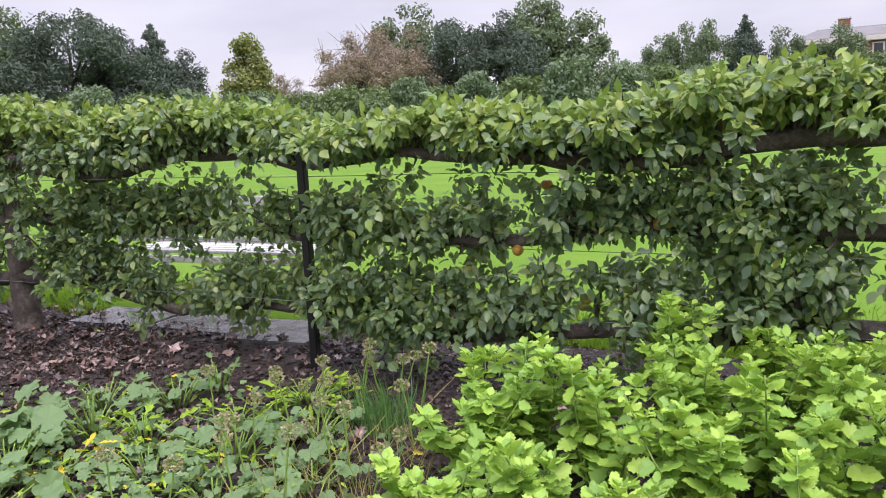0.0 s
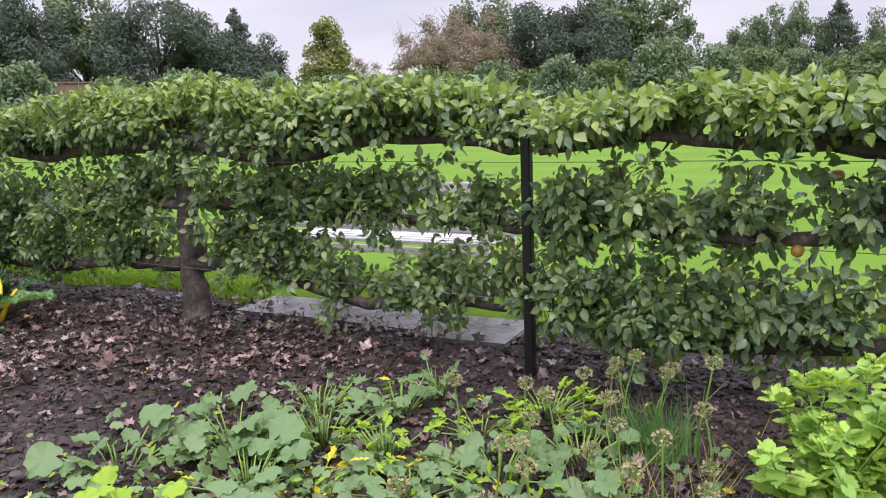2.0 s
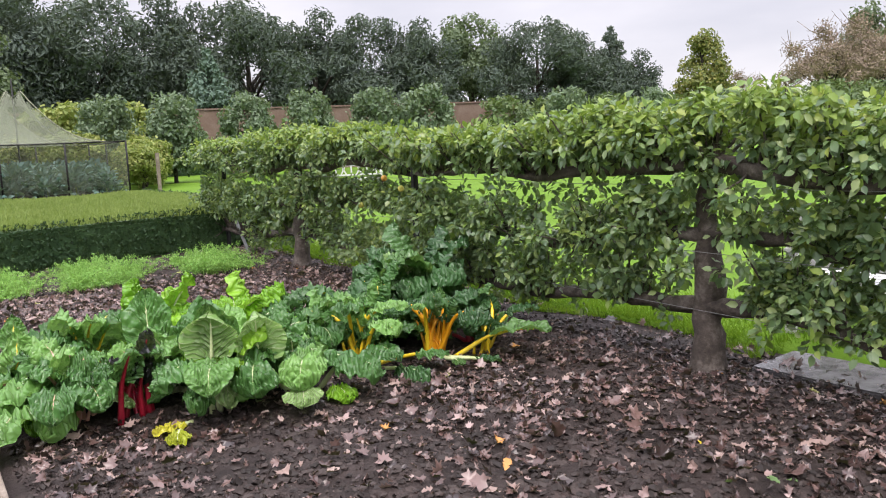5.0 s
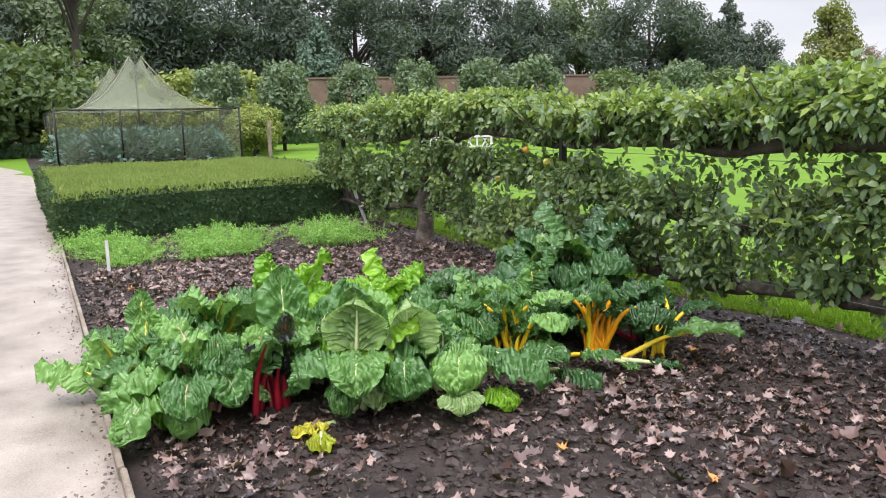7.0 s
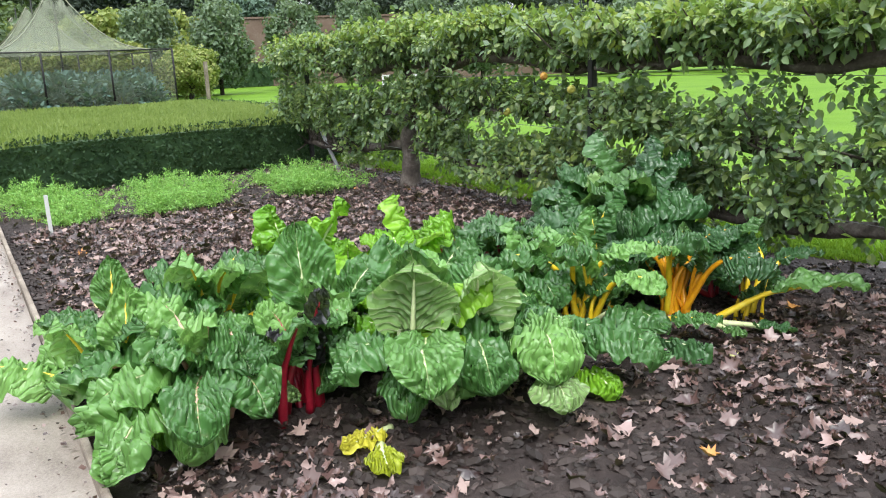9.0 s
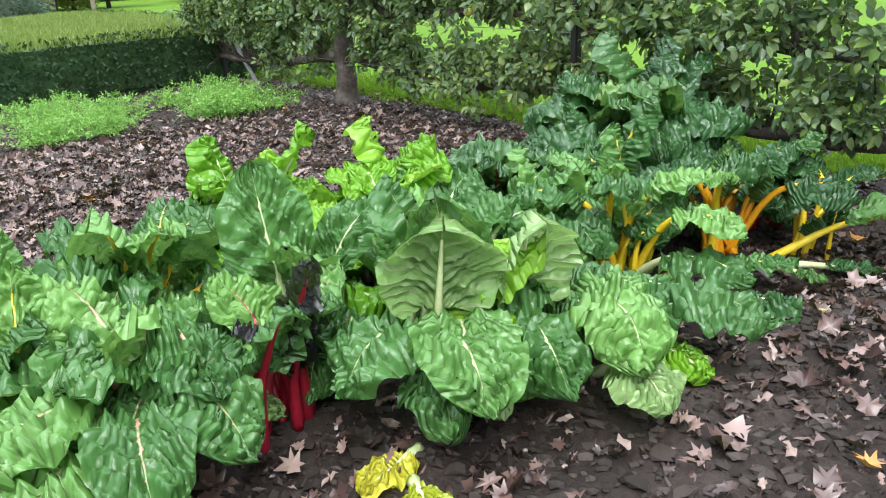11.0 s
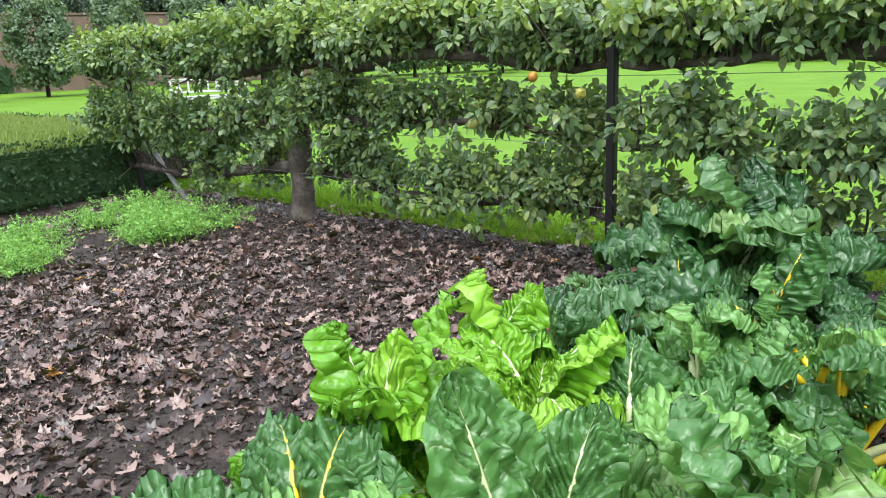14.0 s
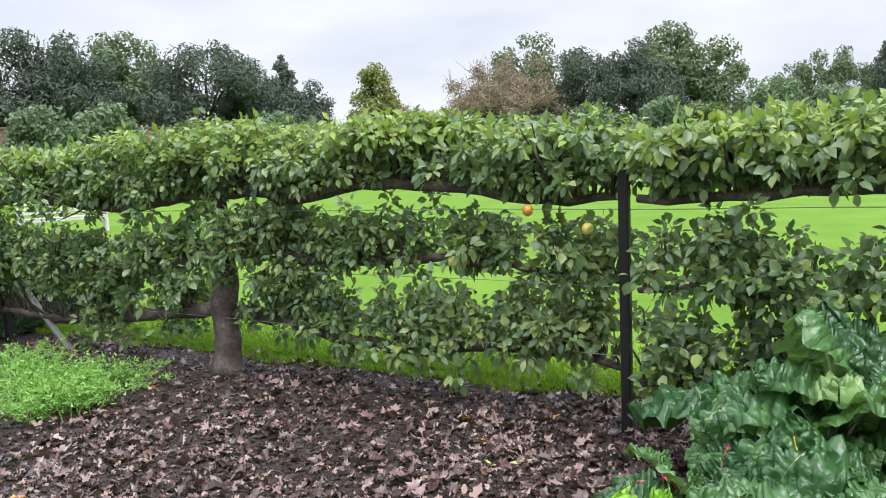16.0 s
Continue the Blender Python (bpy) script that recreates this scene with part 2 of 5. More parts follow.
def tube(points, radii, seg=8, lump=0.0, seed=0, cap=True):
    """A tube of round section along points; lump roughens it."""
    pts = np.asarray(points, float)
    r = np.random.default_rng(seed)
    n = len(pts)
    tang = np.gradient(pts, axis=0)
    tang /= np.linalg.norm(tang, axis=1)[:, None] + 1e-9
    ref = np.array([0.0, 0.0, 1.0]) if abs(tang[:, 2]).mean() < 0.8 else np.array([1.0, 0.0, 0.0])
    a = np.cross(tang, ref)
    a /= np.linalg.norm(a, axis=1)[:, None] + 1e-9
    b = np.cross(tang, a)
    ang = np.linspace(0, 2 * np.pi, seg, endpoint=False)
    rad = np.asarray(radii, float)[:, None] * (1 + lump * r.normal(size=(n, seg)))
    v = pts[:, None] + rad[..., None] * (np.cos(ang)[None, :, None] * a[:, None] + np.sin(ang)[None, :, None] * b[:, None])
    i, j = np.meshgrid(np.arange(n - 1), np.arange(seg), indexing="ij")
    jj = (j + 1) % seg
    f = np.stack([i * seg + j, i * seg + jj, (i + 1) * seg + jj, (i + 1) * seg + j], -1).reshape(-1, 4)
    v = v.reshape(-1, 3)
    if cap:
        v = np.concatenate([v, pts[:1], pts[-1:]])
        k = np.arange(seg)
        k2 = (k + 1) % seg
        c0, c1 = n * seg, n * seg + 1
        e = np.full(seg, c0), np.full(seg, c1)
        caps = np.concatenate([np.stack([k2, k, e[0], e[0]], -1)[:, :3], np.stack([k + (n - 1) * seg, k2 + (n - 1) * seg, e[1]], -1)])
        return v, f, caps
    return v, f, None


def tube_mesh(name, points, radii, material, seg=8, lump=0.0, seed=0):
    v, f, c = tube(points, radii, seg, lump, seed)
    return mesh_np(name, v, [f, c], material)


def box(w, d, h, bevel=0.004, at=(0, 0, 0), rot=None):
    """A bevelled box standing on z = 0, centred in x and y."""
    bm = bmesh.new()
    bmesh.ops.create_cube(bm, size=1)
    for v in bm.verts:
        v.co = Vector((v.co.x * w, v.co.y * d, (v.co.z + 0.5) * h))
    if bevel:
        bmesh.ops.bevel(bm, geom=bm.edges[:], offset=bevel, segments=2, affect="EDGES")
    bm.transform(Matrix.Translation(at) @ (rot or Matrix()))
    return bm


def box_mesh(name, w, d, h, material, bevel=0.004, at=(0, 0, 0), rot=None):
    bm = box(w, d, h, bevel, at, rot)
    me = bpy.data.meshes.new(name)
    bm.to_mesh(me)
    bm.free()
    me.materials.append(material)
    return me


def unit(v):
    return v / (np.linalg.norm(v, axis=-1, keepdims=True) + 1e-9)


OVAL = (np.array([(0, 0, 0), (.33, .26, .09), (.36, .60, .05), (0, 1, -.16), (-.36, .60, .05), (-.33, .26, .09), (0, .46, -.02)], float),
        np.array([(6, 0, 1), (6, 1, 2), (6, 2, 3), (6, 3, 4), (6, 4, 5), (6, 5, 0)]))
CARD = (np.array([(-.5, 0, 0), (.5, .1, .05), (.35, 1, -.1), (-.4, .85, .1)], float), np.array([(0, 1, 2), (0, 2, 3)]))
BLADE = (np.array([(-.5, 0, 0), (.5, 0, 0), (.3, .6, .05), (-.3, .6, .05), (0, 1, .2)], float), np.array([(0, 1, 2), (0, 2, 3), (3, 2, 4)]))


def leaf_points(template, at, along, up, length, width, crumple=0.0, seed=0):
    """Every leaf as a small folded blade: its base at `at`, growing `along`, its face towards `up`."""
    tv, tf = template
    along = unit(along)
    across = unit(np.cross(along, up))
    nrm = np.cross(across, along)
    L = np.broadcast_to(np.asarray(length, float), len(at))[:, None, None]
    W = np.broadcast_to(np.asarray(width, float), len(at))[:, None, None]
    v = at[:, None] + across[:, None] * tv[None, :, 0:1] * W + along[:, None] * tv[None, :, 1:2] * L + nrm[:, None] * tv[None, :, 2:3] * L
    if crumple:
        v = v + np.random.default_rng(seed).normal(size=v.shape) * np.array([0.5, 0.5, 1.0]) * crumple * L
    f = tf[None] + (np.arange(len(at)) * len(tv))[:, None, None]
    return v.reshape(-1, 3), f.reshape(-1, 3)


def leaf_mesh(name, template, at, along, up, length, width, material, crumple=0.0, seed=0):
    v, f = leaf_points(template, at, along, up, length, width, crumple, seed)
    return mesh_np(name, v, f, material)


def sphere_dirs(n, rng):
    return unit(rng.normal(size=(n, 3)))


# ---- ground, bed, path ----
def grid(xs, ys, zf):
    X, Y = np.meshgrid(xs, ys, indexing="ij")
    v = np.stack([X, Y, zf(X, Y)], -1).reshape(-1, 3)
    i, j = np.meshgrid(np.arange(len(xs) - 1), np.arange(len(ys) - 1), indexing="ij")
    k = len(ys)
    f = np.stack([i * k + j, (i + 1) * k + j, (i + 1) * k + j + 1, i * k + j + 1], -1).reshape(-1, 4)
    return v, f


def waves(X, Y, seed, scale, n=14):
    """Cheap smooth random relief, about -1 to 1."""
    r = np.random.default_rng(seed)
    out = 0
    for _ in range(n):
        a, ph, k = r.uniform(0, 2 * np.pi), r.uniform(0, 2 * np.pi), scale * r.uniform(0.5, 1.6)
        out = out + np.sin(k * (X * np.cos(a) + Y * np.sin(a)) + ph)
    return out / math.sqrt(n) * 0.7


GARDEN = (-15.6, 7.0, -3.2, 5.05)


def ground_z(X, Y):
    inside = (X > GARDEN[0]) & (X < GARDEN[1]) & (Y > GARDEN[2]) & (Y < GARDEN[3])
    return np.where(inside, -0.10, 0.02)


gx = np.concatenate([[-1500, -600, -250, -120], np.arange(-80, -20, 10), [-18, -15.61, -15.59], np.arange(-14, 7, 2), [6.99, 7.01], np.arange(10, 60, 10), [120, 250, 600, 1500]])
gy = np.concatenate([[-1500, -500, -150, -60, -20, -8, -3.21, -3.19], np.arange(-2, 5, 1), [5.04, 5.06, 6, 8, 12], np.arange(20, 80, 10), [120, 250, 600, 1500]])
tagged(new("ground", mesh_np("ground", *grid(gx, gy, ground_z), M["lawn"])), "bright green mown lawn reaching to the far trees", "lawn", kind="structure")


def bed_z(X, Y):
    edge = np.clip((5.12 - Y) / 0.5, 0, 1) * np.clip((Y - 0.34) / 0.2, 0, 1)
    return -0.02 + edge * (0.02 + 0.018 * waves(X, Y, 3, 5.0) + 0.012 * waves(X, Y, 4, 17.0) + 0.010 * waves(X, Y, 5, 40.0) + 0.007 * waves(X, Y, 6, 75.0))


tagged(new("bed_soil", mesh_np("bed_soil", *grid(np.arange(-15.6, 4.6, 0.045), np.arange(0.28, 5.14, 0.04), bed_z), M["soil"])),
       "dark wet crumbly soil of the vegetable bed", "soil", kind="structure")


def path_mid(X):
    """The path bends away to the south beyond the fruit cage."""
    return -0.80 - 0.0165 * (np.clip(X, -15, 8) + 7) - 0.012 * np.clip(-30 - X, 0, 60) ** 2


def path_sheet():
    xs = np.concatenate([np.arange(-52, -15, 1.0), np.arange(-15, 8, 0.12)])
    offs = np.linspace(-1.12, 1.12, 22)
    X = np.repeat(xs[:, None], len(offs), 1)
    Y = path_mid(X) + offs[None]
    Z = 0.035 + 0.006 * waves(X, Y, 9, 3.0) - 0.012 * (offs[None] / 1.12) ** 2
    v = np.stack([X, Y, Z], -1).reshape(-1, 3)
    i, j = np.meshgrid(np.arange(len(xs) - 1), np.arange(len(offs) - 1), indexing="ij")
    k = len(offs)
    return v, np.stack([i * k + j, (i + 1) * k + j, (i + 1) * k + j + 1, i * k + j + 1], -1).reshape(-1, 4)


tagged(new("path", mesh_np("path", *path_sheet(), M["gravel"])), "pale trodden hoggin path beside the vegetable bed", "path", kind="structure")

# the timber edging: boards end to end, held by pegs
edging = thing("edging", (0, 0.33, 0), "weathered grey timber edging board along the path", "edging", kind="structure")
for i in range(10):
    x0 = -14.6 + 1.95 * i
    part("board", box_mesh("board", 1.94, 0.028, 0.14, M["board"], 0.005, (0, 0, -0.06)), edging, m=pose(x0 + 0.97, 0.004 * (i % 3) - 0.0165 * (x0 + 7.97), 0, 0.6 * (i % 2), 0, 0.15 * ((i % 3) - 1) - 0.95))


# ---- espaliered apple trees along a wire trellis ----
def row_y(x):
    return 4.17 - 0.040 * (x + 2.7)


def jitter_line(p0, p1, n, amp, seed):
    r = np.random.default_rng(seed)
    t = np.linspace(0, 1, n)[:, None]
    p = np.asarray(p0)[None] * (1 - t) + np.asarray(p1)[None] * t
    w = np.cumsum(r.normal(size=(n, 3)), 0)
    w -= t * w[-1]
    return p + amp * w


def espalier(x, seed, left=3.0, right=3.0, top=1.66):
    r = np.random.default_rng(seed)
    tree = thing("espalier_apple_tree", (x, row_y(x), 0), "old espaliered apple tree with three leafy tiers on wires", "fruit tree", "espaliered apple trees")
    tr = jitter_line((0, 0, -0.05), (0.03, 0, 1.42), 16, 0.010, seed)
    rad = np.interp(np.linspace(0, 1, 16), [0, .08, .3, .42, .6, .8, 1], [.150, .112, .090, .104, .072, .064, .040])
    part("trunk", tube_mesh("trunk", tr, rad, M["bark"], 14, 0.07, seed), tree, "gnarled grey-brown trunk")
    tiers = ((0.45, 0.30, .060), (0.90, 0.80, .050), (1.37, 1.28, .060))
    cl_at, cl_top = [], []
    for ti, (za, zb, rb) in enumerate(tiers):
        for side, reach in ((-1, left), (1, right)):
            n = 22
            p = jitter_line((0.03, 0, za), (side * (reach - 0.05), 0, zb), n, 0.016, seed * 10 + ti * 2 + (side > 0))
            p[:, 1] *= 0.8
            s = np.linspace(0, 1, n)
            p[:, 2] += -0.05 * np.sin(np.pi * s) * (ti == 0) + 0.035 * np.sin(9 * s + seed + ti) * np.sin(np.pi * s) ** 0.5
            part("branch", tube_mesh("branch", p, rb * (1 - 0.62 * s), M["bark"], 9, 0.12, seed + ti), tree)
            # spurs with leaf clusters, thick and thin by turns
            count = int(reach * (118, 124, 205)[ti] * (1.4 if x > 0 and ti < 2 else 1.3 if x < -8 and ti < 2 else 1.0))
            sx = r.uniform((0.10, 0.07, 0.0)[ti], 1.0, count)
            dens = 0.5 + 0.5 * np.sin(sx * reach * 2.6 + seed + ti * 2.1 + side) * np.sin(sx * reach * 5.1 + 2 * seed + ti)
            sx = sx[r.uniform(size=count) < (0.10, 0.12, 0.50)[ti] + (0.90, 0.88, 0.50)[ti] * dens]
            base = np.stack([np.interp(sx, s, p[:, k]) for k in range(3)], -1)
            lo, hi = ((0.0, 0.36), (-0.03, 0.31), (0.04, 0.50))[ti]
            up = r.beta(1.4, 1.6, len(sx)) * (hi - lo) + lo
            hang = r.uniform(size=len(sx)) < (0.05, 0.08, 0.03)[ti]
            up = np.where(hang, -r.uniform(0.05, 0.16, len(sx)), up)
            ysp = r.normal(size=len(sx)) * (0.11, 0.12, 0.16)[ti]
            c = base + np.stack([r.normal(size=len(sx)) * 0.05, ysp, up], -1)
            c[:, 2] = np.minimum(c[:, 2], top + 0.15 * np.exp(-(c[:, 0] / 1.5) ** 2) + 0.04 * np.sin(c[:, 0] * 4.1 + seed) + r.normal(size=len(sx)) * 0.03)
            cl_at.append(c)
            cl_top.append(np.full(len(sx), ti))
            twig = []
            for q in range(0, len(sx), 3):
                twig.append(tube(np.stack([base[q], (base[q] + c[q]) / 2 + (0.02, 0, 0.02), c[q] + (0, 0, 0.05)]), (.012, .008, .004), 5, 0, q, False)[:2])
            part("spur_wood", mesh_np("spur_wood", *join(twig), M["bark"]), tree, kind="stuff")
    # leaves round the trunk itself
    k = 18
    cl_at.append(np.stack([r.normal(size=k) * 0.16, -0.10 + r.normal(size=k) * 0.10, r.uniform(0.68, 1.45, k)], -1))
    cl_top.append(np.ones(k))
    c = np.concatenate(cl_at)
    tier = np.concatenate(cl_top)
    wx = c[:, 0] + x
    open_post = (np.minimum(abs(wx + 2.69), abs(wx + 8.96)) < 0.15) & (c[:, 1] < 0.06) & (c[:, 2] < 1.22) & (r.uniform(size=len(c)) < np.where(wx < -5, 0.95, 0.6))
    open_end = (wx < -13.75) & (c[:, 2] < 0.55)
    c, tier = c[~(open_post | open_end)], tier[~(open_post | open_end)]
    per = 25
    cc = np.repeat(c, per, 0)
    tt = np.repeat(tier, per)
    n = len(cc)
    d = sphere_dirs(n, r)
    at = cc + d * r.uniform(0.01, 0.080, n)[:, None]
    along = d * 1.0 + np.array([0, -0.15, 0.10]) + r.normal(size=(n, 3)) * 0.35
    along[:, 2] -= np.where(r.uniform(size=n) < 0.6, 0.7, 0.0)
    up = np.array([0, -0.55, 1.0]) + r.normal(size=(n, 3)) * 0.5
    L = r.uniform(0.036, 0.082, n)
    ztop = at[:, 2]
    young = (r.uniform(size=n) < np.where(tt == 2, np.clip((ztop - top + 0.16) / 0.26, 0.05, 0.75), 0.10))
    for nm, mask, mat in (("foliage", ~young, M["apple_leaf"]), ("young_foliage", young, M["apple_shoot"])):
        part(nm, leaf_mesh(nm, OVAL, at[mask], along[mask], up[mask], L[mask], L[mask] * r.uniform(0.62, 0.92, mask.sum()), mat, 0.03, seed), tree, kind="stuff")
    return tree


TREES = [(0.60, 11, 3.25, 2.9), (-5.57, 12, 3.36, 2.88), (-12.10, 13, 3.50, 3.10)]
for (tx, sd, lf, rt), crest in zip(TREES, (1.47, 1.58, 1.66)):
    espalier(tx, sd, lf, rt, crest)

trellis = thing("espalier_trellis", (0, 0, 0), "black iron posts strung with thin wires behind the apple trees", "trellis")
for px in (3.4, -2.69, -8.96, -14.85):
    part("post", box_mesh("post", 0.055, 0.055, 1.62, M["iron"], 0.006, (0, 0, -0.1)), trellis, m=pose(px, row_y(px) - 0.10, 0))
for z in (0.42, 0.80, 1.22):
    xs = np.linspace(-14.85, 3.4, 30)
    part("wire", tube_mesh("wire", np.stack([xs, row_y(xs) - 0.07, z + 0.004 * np.sin(xs * 3)], -1), np.full(30, 0.0022), M["wire"], 5), trellis)

# the slanting iron stay at the row's end
stay = thing("iron_stay", (-13.90, 4.50, 0), "slanting grey metal stay bracing the end of the trellis", "stay")
part("bar", tube_mesh("bar", [(0.08, 0.0, -0.06), (-0.42, 0.05, 0.32), (-0.98, 0.12, 0.76)], (.026, .026, .026), M["wire"], 8), stay)


# ---- yew hedge beyond the bed ----
def hedge(x0, x1, y0, y1, h, name, label, seed, dens=520, shoots=True, size=0.05, skew=0.0):
    r = np.random.default_rng(seed)
    hd = thing(name, ((x0 + x1) / 2, (y0 + y1) / 2, 0), label, "hedge")
    w, dp = x1 - x0, y1 - y0
    lean = Matrix(((1, skew, 0, 0), (0, 1, 0, 0), (0, 0, 1, 0), (0, 0, 0, 1)))
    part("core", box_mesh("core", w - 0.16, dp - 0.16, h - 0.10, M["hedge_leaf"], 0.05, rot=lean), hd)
    pts, nrm = [], []
    for area, f in ((dp * h, lambda u, v: (np.full_like(u, w / 2), (u - .5) * dp, v * h)), (w * h, lambda u, v: ((u - .5) * w, np.full_like(u, -dp / 2), v * h)), (w * h, lambda u, v: ((u - .5) * w, np.full_like(u, dp / 2), v * h))):
        k = int(area * dens)
        u, v = r.uniform(size=k), r.uniform(size=k)
        p = np.stack(f(u, v), -1)
        pts.append(p)
        nn = np.zeros_like(p)
        nn[:, 0] = (p[:, 0] > w / 2 - 1e-6)
        nn[:, 1] = np.where(nn[:, 0] > 0, 0, np.sign(p[:, 1]))
        nrm.append(nn)
    p, nn = np.concatenate(pts), np.concatenate(nrm)
    p[:, 0] += skew * p[:, 1]
    p += nn * (0.03 * waves(p[:, 0] + p[:, 1], p[:, 2], seed, 7.0)[:, None] - r.uniform(0, 0.08, len(p))[:, None])
    al = nn * 0.6 + np.array([0, 0, 0.4]) + r.normal(size=p.shape) * 0.55
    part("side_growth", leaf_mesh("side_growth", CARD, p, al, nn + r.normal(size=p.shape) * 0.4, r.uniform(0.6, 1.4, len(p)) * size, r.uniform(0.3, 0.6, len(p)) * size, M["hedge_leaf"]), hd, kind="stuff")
    k = int(w * dp * dens * 0.9)
    q = np.stack([r.uniform(-w / 2, w / 2, k), r.uniform(-dp / 2, dp / 2, k), np.full(k, h - 0.09)], -1)
    q[:, 0] += skew * q[:, 1]
    q[:, 2] += 0.03 * waves(q[:, 0], q[:, 1], seed + 1, 4.0)
    ln = r.uniform(0.04, 0.115, k)
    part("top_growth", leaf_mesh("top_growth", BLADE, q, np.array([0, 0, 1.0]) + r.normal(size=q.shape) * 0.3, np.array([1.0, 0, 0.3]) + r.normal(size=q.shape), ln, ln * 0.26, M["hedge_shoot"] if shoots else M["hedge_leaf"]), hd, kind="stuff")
    return hd


hedge(-23.6, -14.80, 0.42, 5.7, 0.68, "yew_hedge", "low clipped dark yew hedge with pale new shoots on top", 21, 1250, skew=-0.125)


hedge(-49.6, -48.4, -5.0, 3.0, 0.8, "box_hedge", "low dark clipped hedge beyond the path's bend", 22, 90, False, 0.16)
hedge(-59.5, -57.5, 14.0, 62.0, 1.7, "laurel_hedge", "long dark green hedge before the garden wall", 23, 40, False, 0.22)

# ---- trees and shrubs ----
def crown(lobes, count, size, rng, shell=0.75, droop=0.0, ratio=0.7):
    """Leaf clumps over a set of lobes (x, y, z, rx, ry, rz)."""
    lobes = np.asarray(lobes, float)
    wt = (lobes[:, 3] * lobes[:, 5])
    idx = rng.choice(len(lobes), count, p=wt / wt.sum())
    d = sphere_dirs(count, rng)
    rad = shell + (1.08 - shell) * rng.uniform(size=count) ** 0.7
    lob = lobes[idx]
    at = lob[:, :3] + d * lob[:, 3:] * rad[:, None]
    al = rng.normal(size=d.shape) + d * 0.2
    al[:, 2] -= droop
    up = d * np.array([1, 1, 0.9]) + np.array([0, 0, 0.45]) + rng.normal(size=d.shape) * 0.65
    al -= d * (al * d).sum(1)[:, None] * 0.7
    L = size * rng.uniform(0.6, 1.4, count)
    return leaf_points(CARD, at, al, up, L, L * ratio)


def make_tree(name, label, kind, h, w, mat, seed, trunk=0.22, count=5200, size=0.5, cat="tree", group=""):
    """A tree at the origin: tapered trunk, limbs, and a crown built lobe by lobe."""
    r = np.random.default_rng(seed)
    t = thing(name, (0, 0, 0), label, cat, group)
    th = h * (0.9 if kind in ("fir", "gold", "pine") else 0.72)
    tp = jitter_line((0, 0, -0.2), (0.02 * h * r.normal(), 0.02 * h * r.normal(), th), 9, 0.004 * h, seed)
    part("trunk", tube_mesh("trunk", tp, np.linspace(trunk, trunk * 0.2, 9), M["far_bark"], 8, 0.08, seed), t)
    limbs, lobes = [], []
    if kind == "fir":
        for k in range(16):
            f = k / 15
            z = h * (0.12 + 0.86 * f)
            rr = w / 2 * (1 - f) ** 0.85 + 0.15
            for a in r.uniform(0, 2 * np.pi, 5):
                lobes.append((rr * .6 * np.cos(a), rr * .6 * np.sin(a), z - 0.1 * rr, rr * .5 + .2, rr * .5 + .2, h * 0.028 + .1))
    elif kind == "pine":
        for k in range(16):
            a, rr = r.uniform(0, 2 * np.pi), r.uniform(0.2, 0.8)
            lobes.append((w / 2 * rr * np.cos(a), w / 2 * rr * np.sin(a), h * r.uniform(0.58, 0.95), w * .2, w * .2, h * .05))
    elif kind == "gold":
        for k in range(60):
            f = r.uniform()
            rr = w / 2 * (1 - f) ** 0.7
            a = r.uniform(0, 2 * np.pi)
            lobes.append((rr * .6 * np.cos(a), rr * .6 * np.sin(a), h * (0.15 + 0.82 * f), w * .10, w * .10, h * .07))
    elif kind == "dome":
        for k in range(44):
            a, e = r.uniform(0, 2 * np.pi), np.arcsin(r.uniform(-0.85, 1))
            rr = r.uniform(0.55, 0.75)
            lobes.append((w / 2 * rr * np.cos(a) * np.cos(e) ** 0.7, w / 2 * rr * np.sin(a) * np.cos(e) ** 0.7, h * 0.50 + h * 0.40 * np.sin(e), w * .15, w * .15, h * .11))
    elif kind == "bare":
        for k in range(44):
            a, e = r.uniform(0, 2 * np.pi), np.arcsin(r.uniform(-0.3, 1))
            rr = r.uniform(0.3, 0.95)
            lobes.append((w / 2 * rr * np.cos(a) * np.cos(e), w / 2 * rr * np.sin(a) * np.cos(e), h * 0.55 + h * 0.40 * rr * np.sin(e), w * .10, w * .10, h * .07))
    else:
        for k in range(80):
            a, e = r.uniform(0, 2 * np.pi), np.arcsin(r.uniform(-0.95, 1))
            rr = r.uniform(0.40, 1.0) ** 0.7 * (0.86 + 0.14 * np.sin(3 * a + seed) * np.cos(2 * e))
            s = r.uniform(0.07, 0.16)
            lobes.append((w / 2 * rr * np.cos(a) * np.cos(e), w / 2 * rr * np.sin(a) * np.cos(e), h * 0.48 + h * 0.53 * rr * np.sin(e), w * s, w * s, h * s * 0.7))
    if kind == "dome":
        lobes.append((0, 0, h * 0.48, w * .33, w * .33, h * .36))
    for lb in lobes[:: max(1, len(lobes) // 14)]:
        z0 = min(th * 0.95, max(0.25 * h, lb[2] - 0.25 * h))
        p0 = np.array([np.interp(z0, tp[:, 2], tp[:, q]) for q in range(3)])
        limbs.append(tube(np.stack([p0, (p0 + np.array(lb[:3])) / 2 + (0, 0, 0.03 * h), np.array(lb[:3])]), (trunk * .35, trunk * .22, trunk * .06), 5, 0, 0, False)[:2])
    part("limb_frame", mesh_np("limb_frame", *join(limbs), M["far_bark"]), t, kind="stuff")
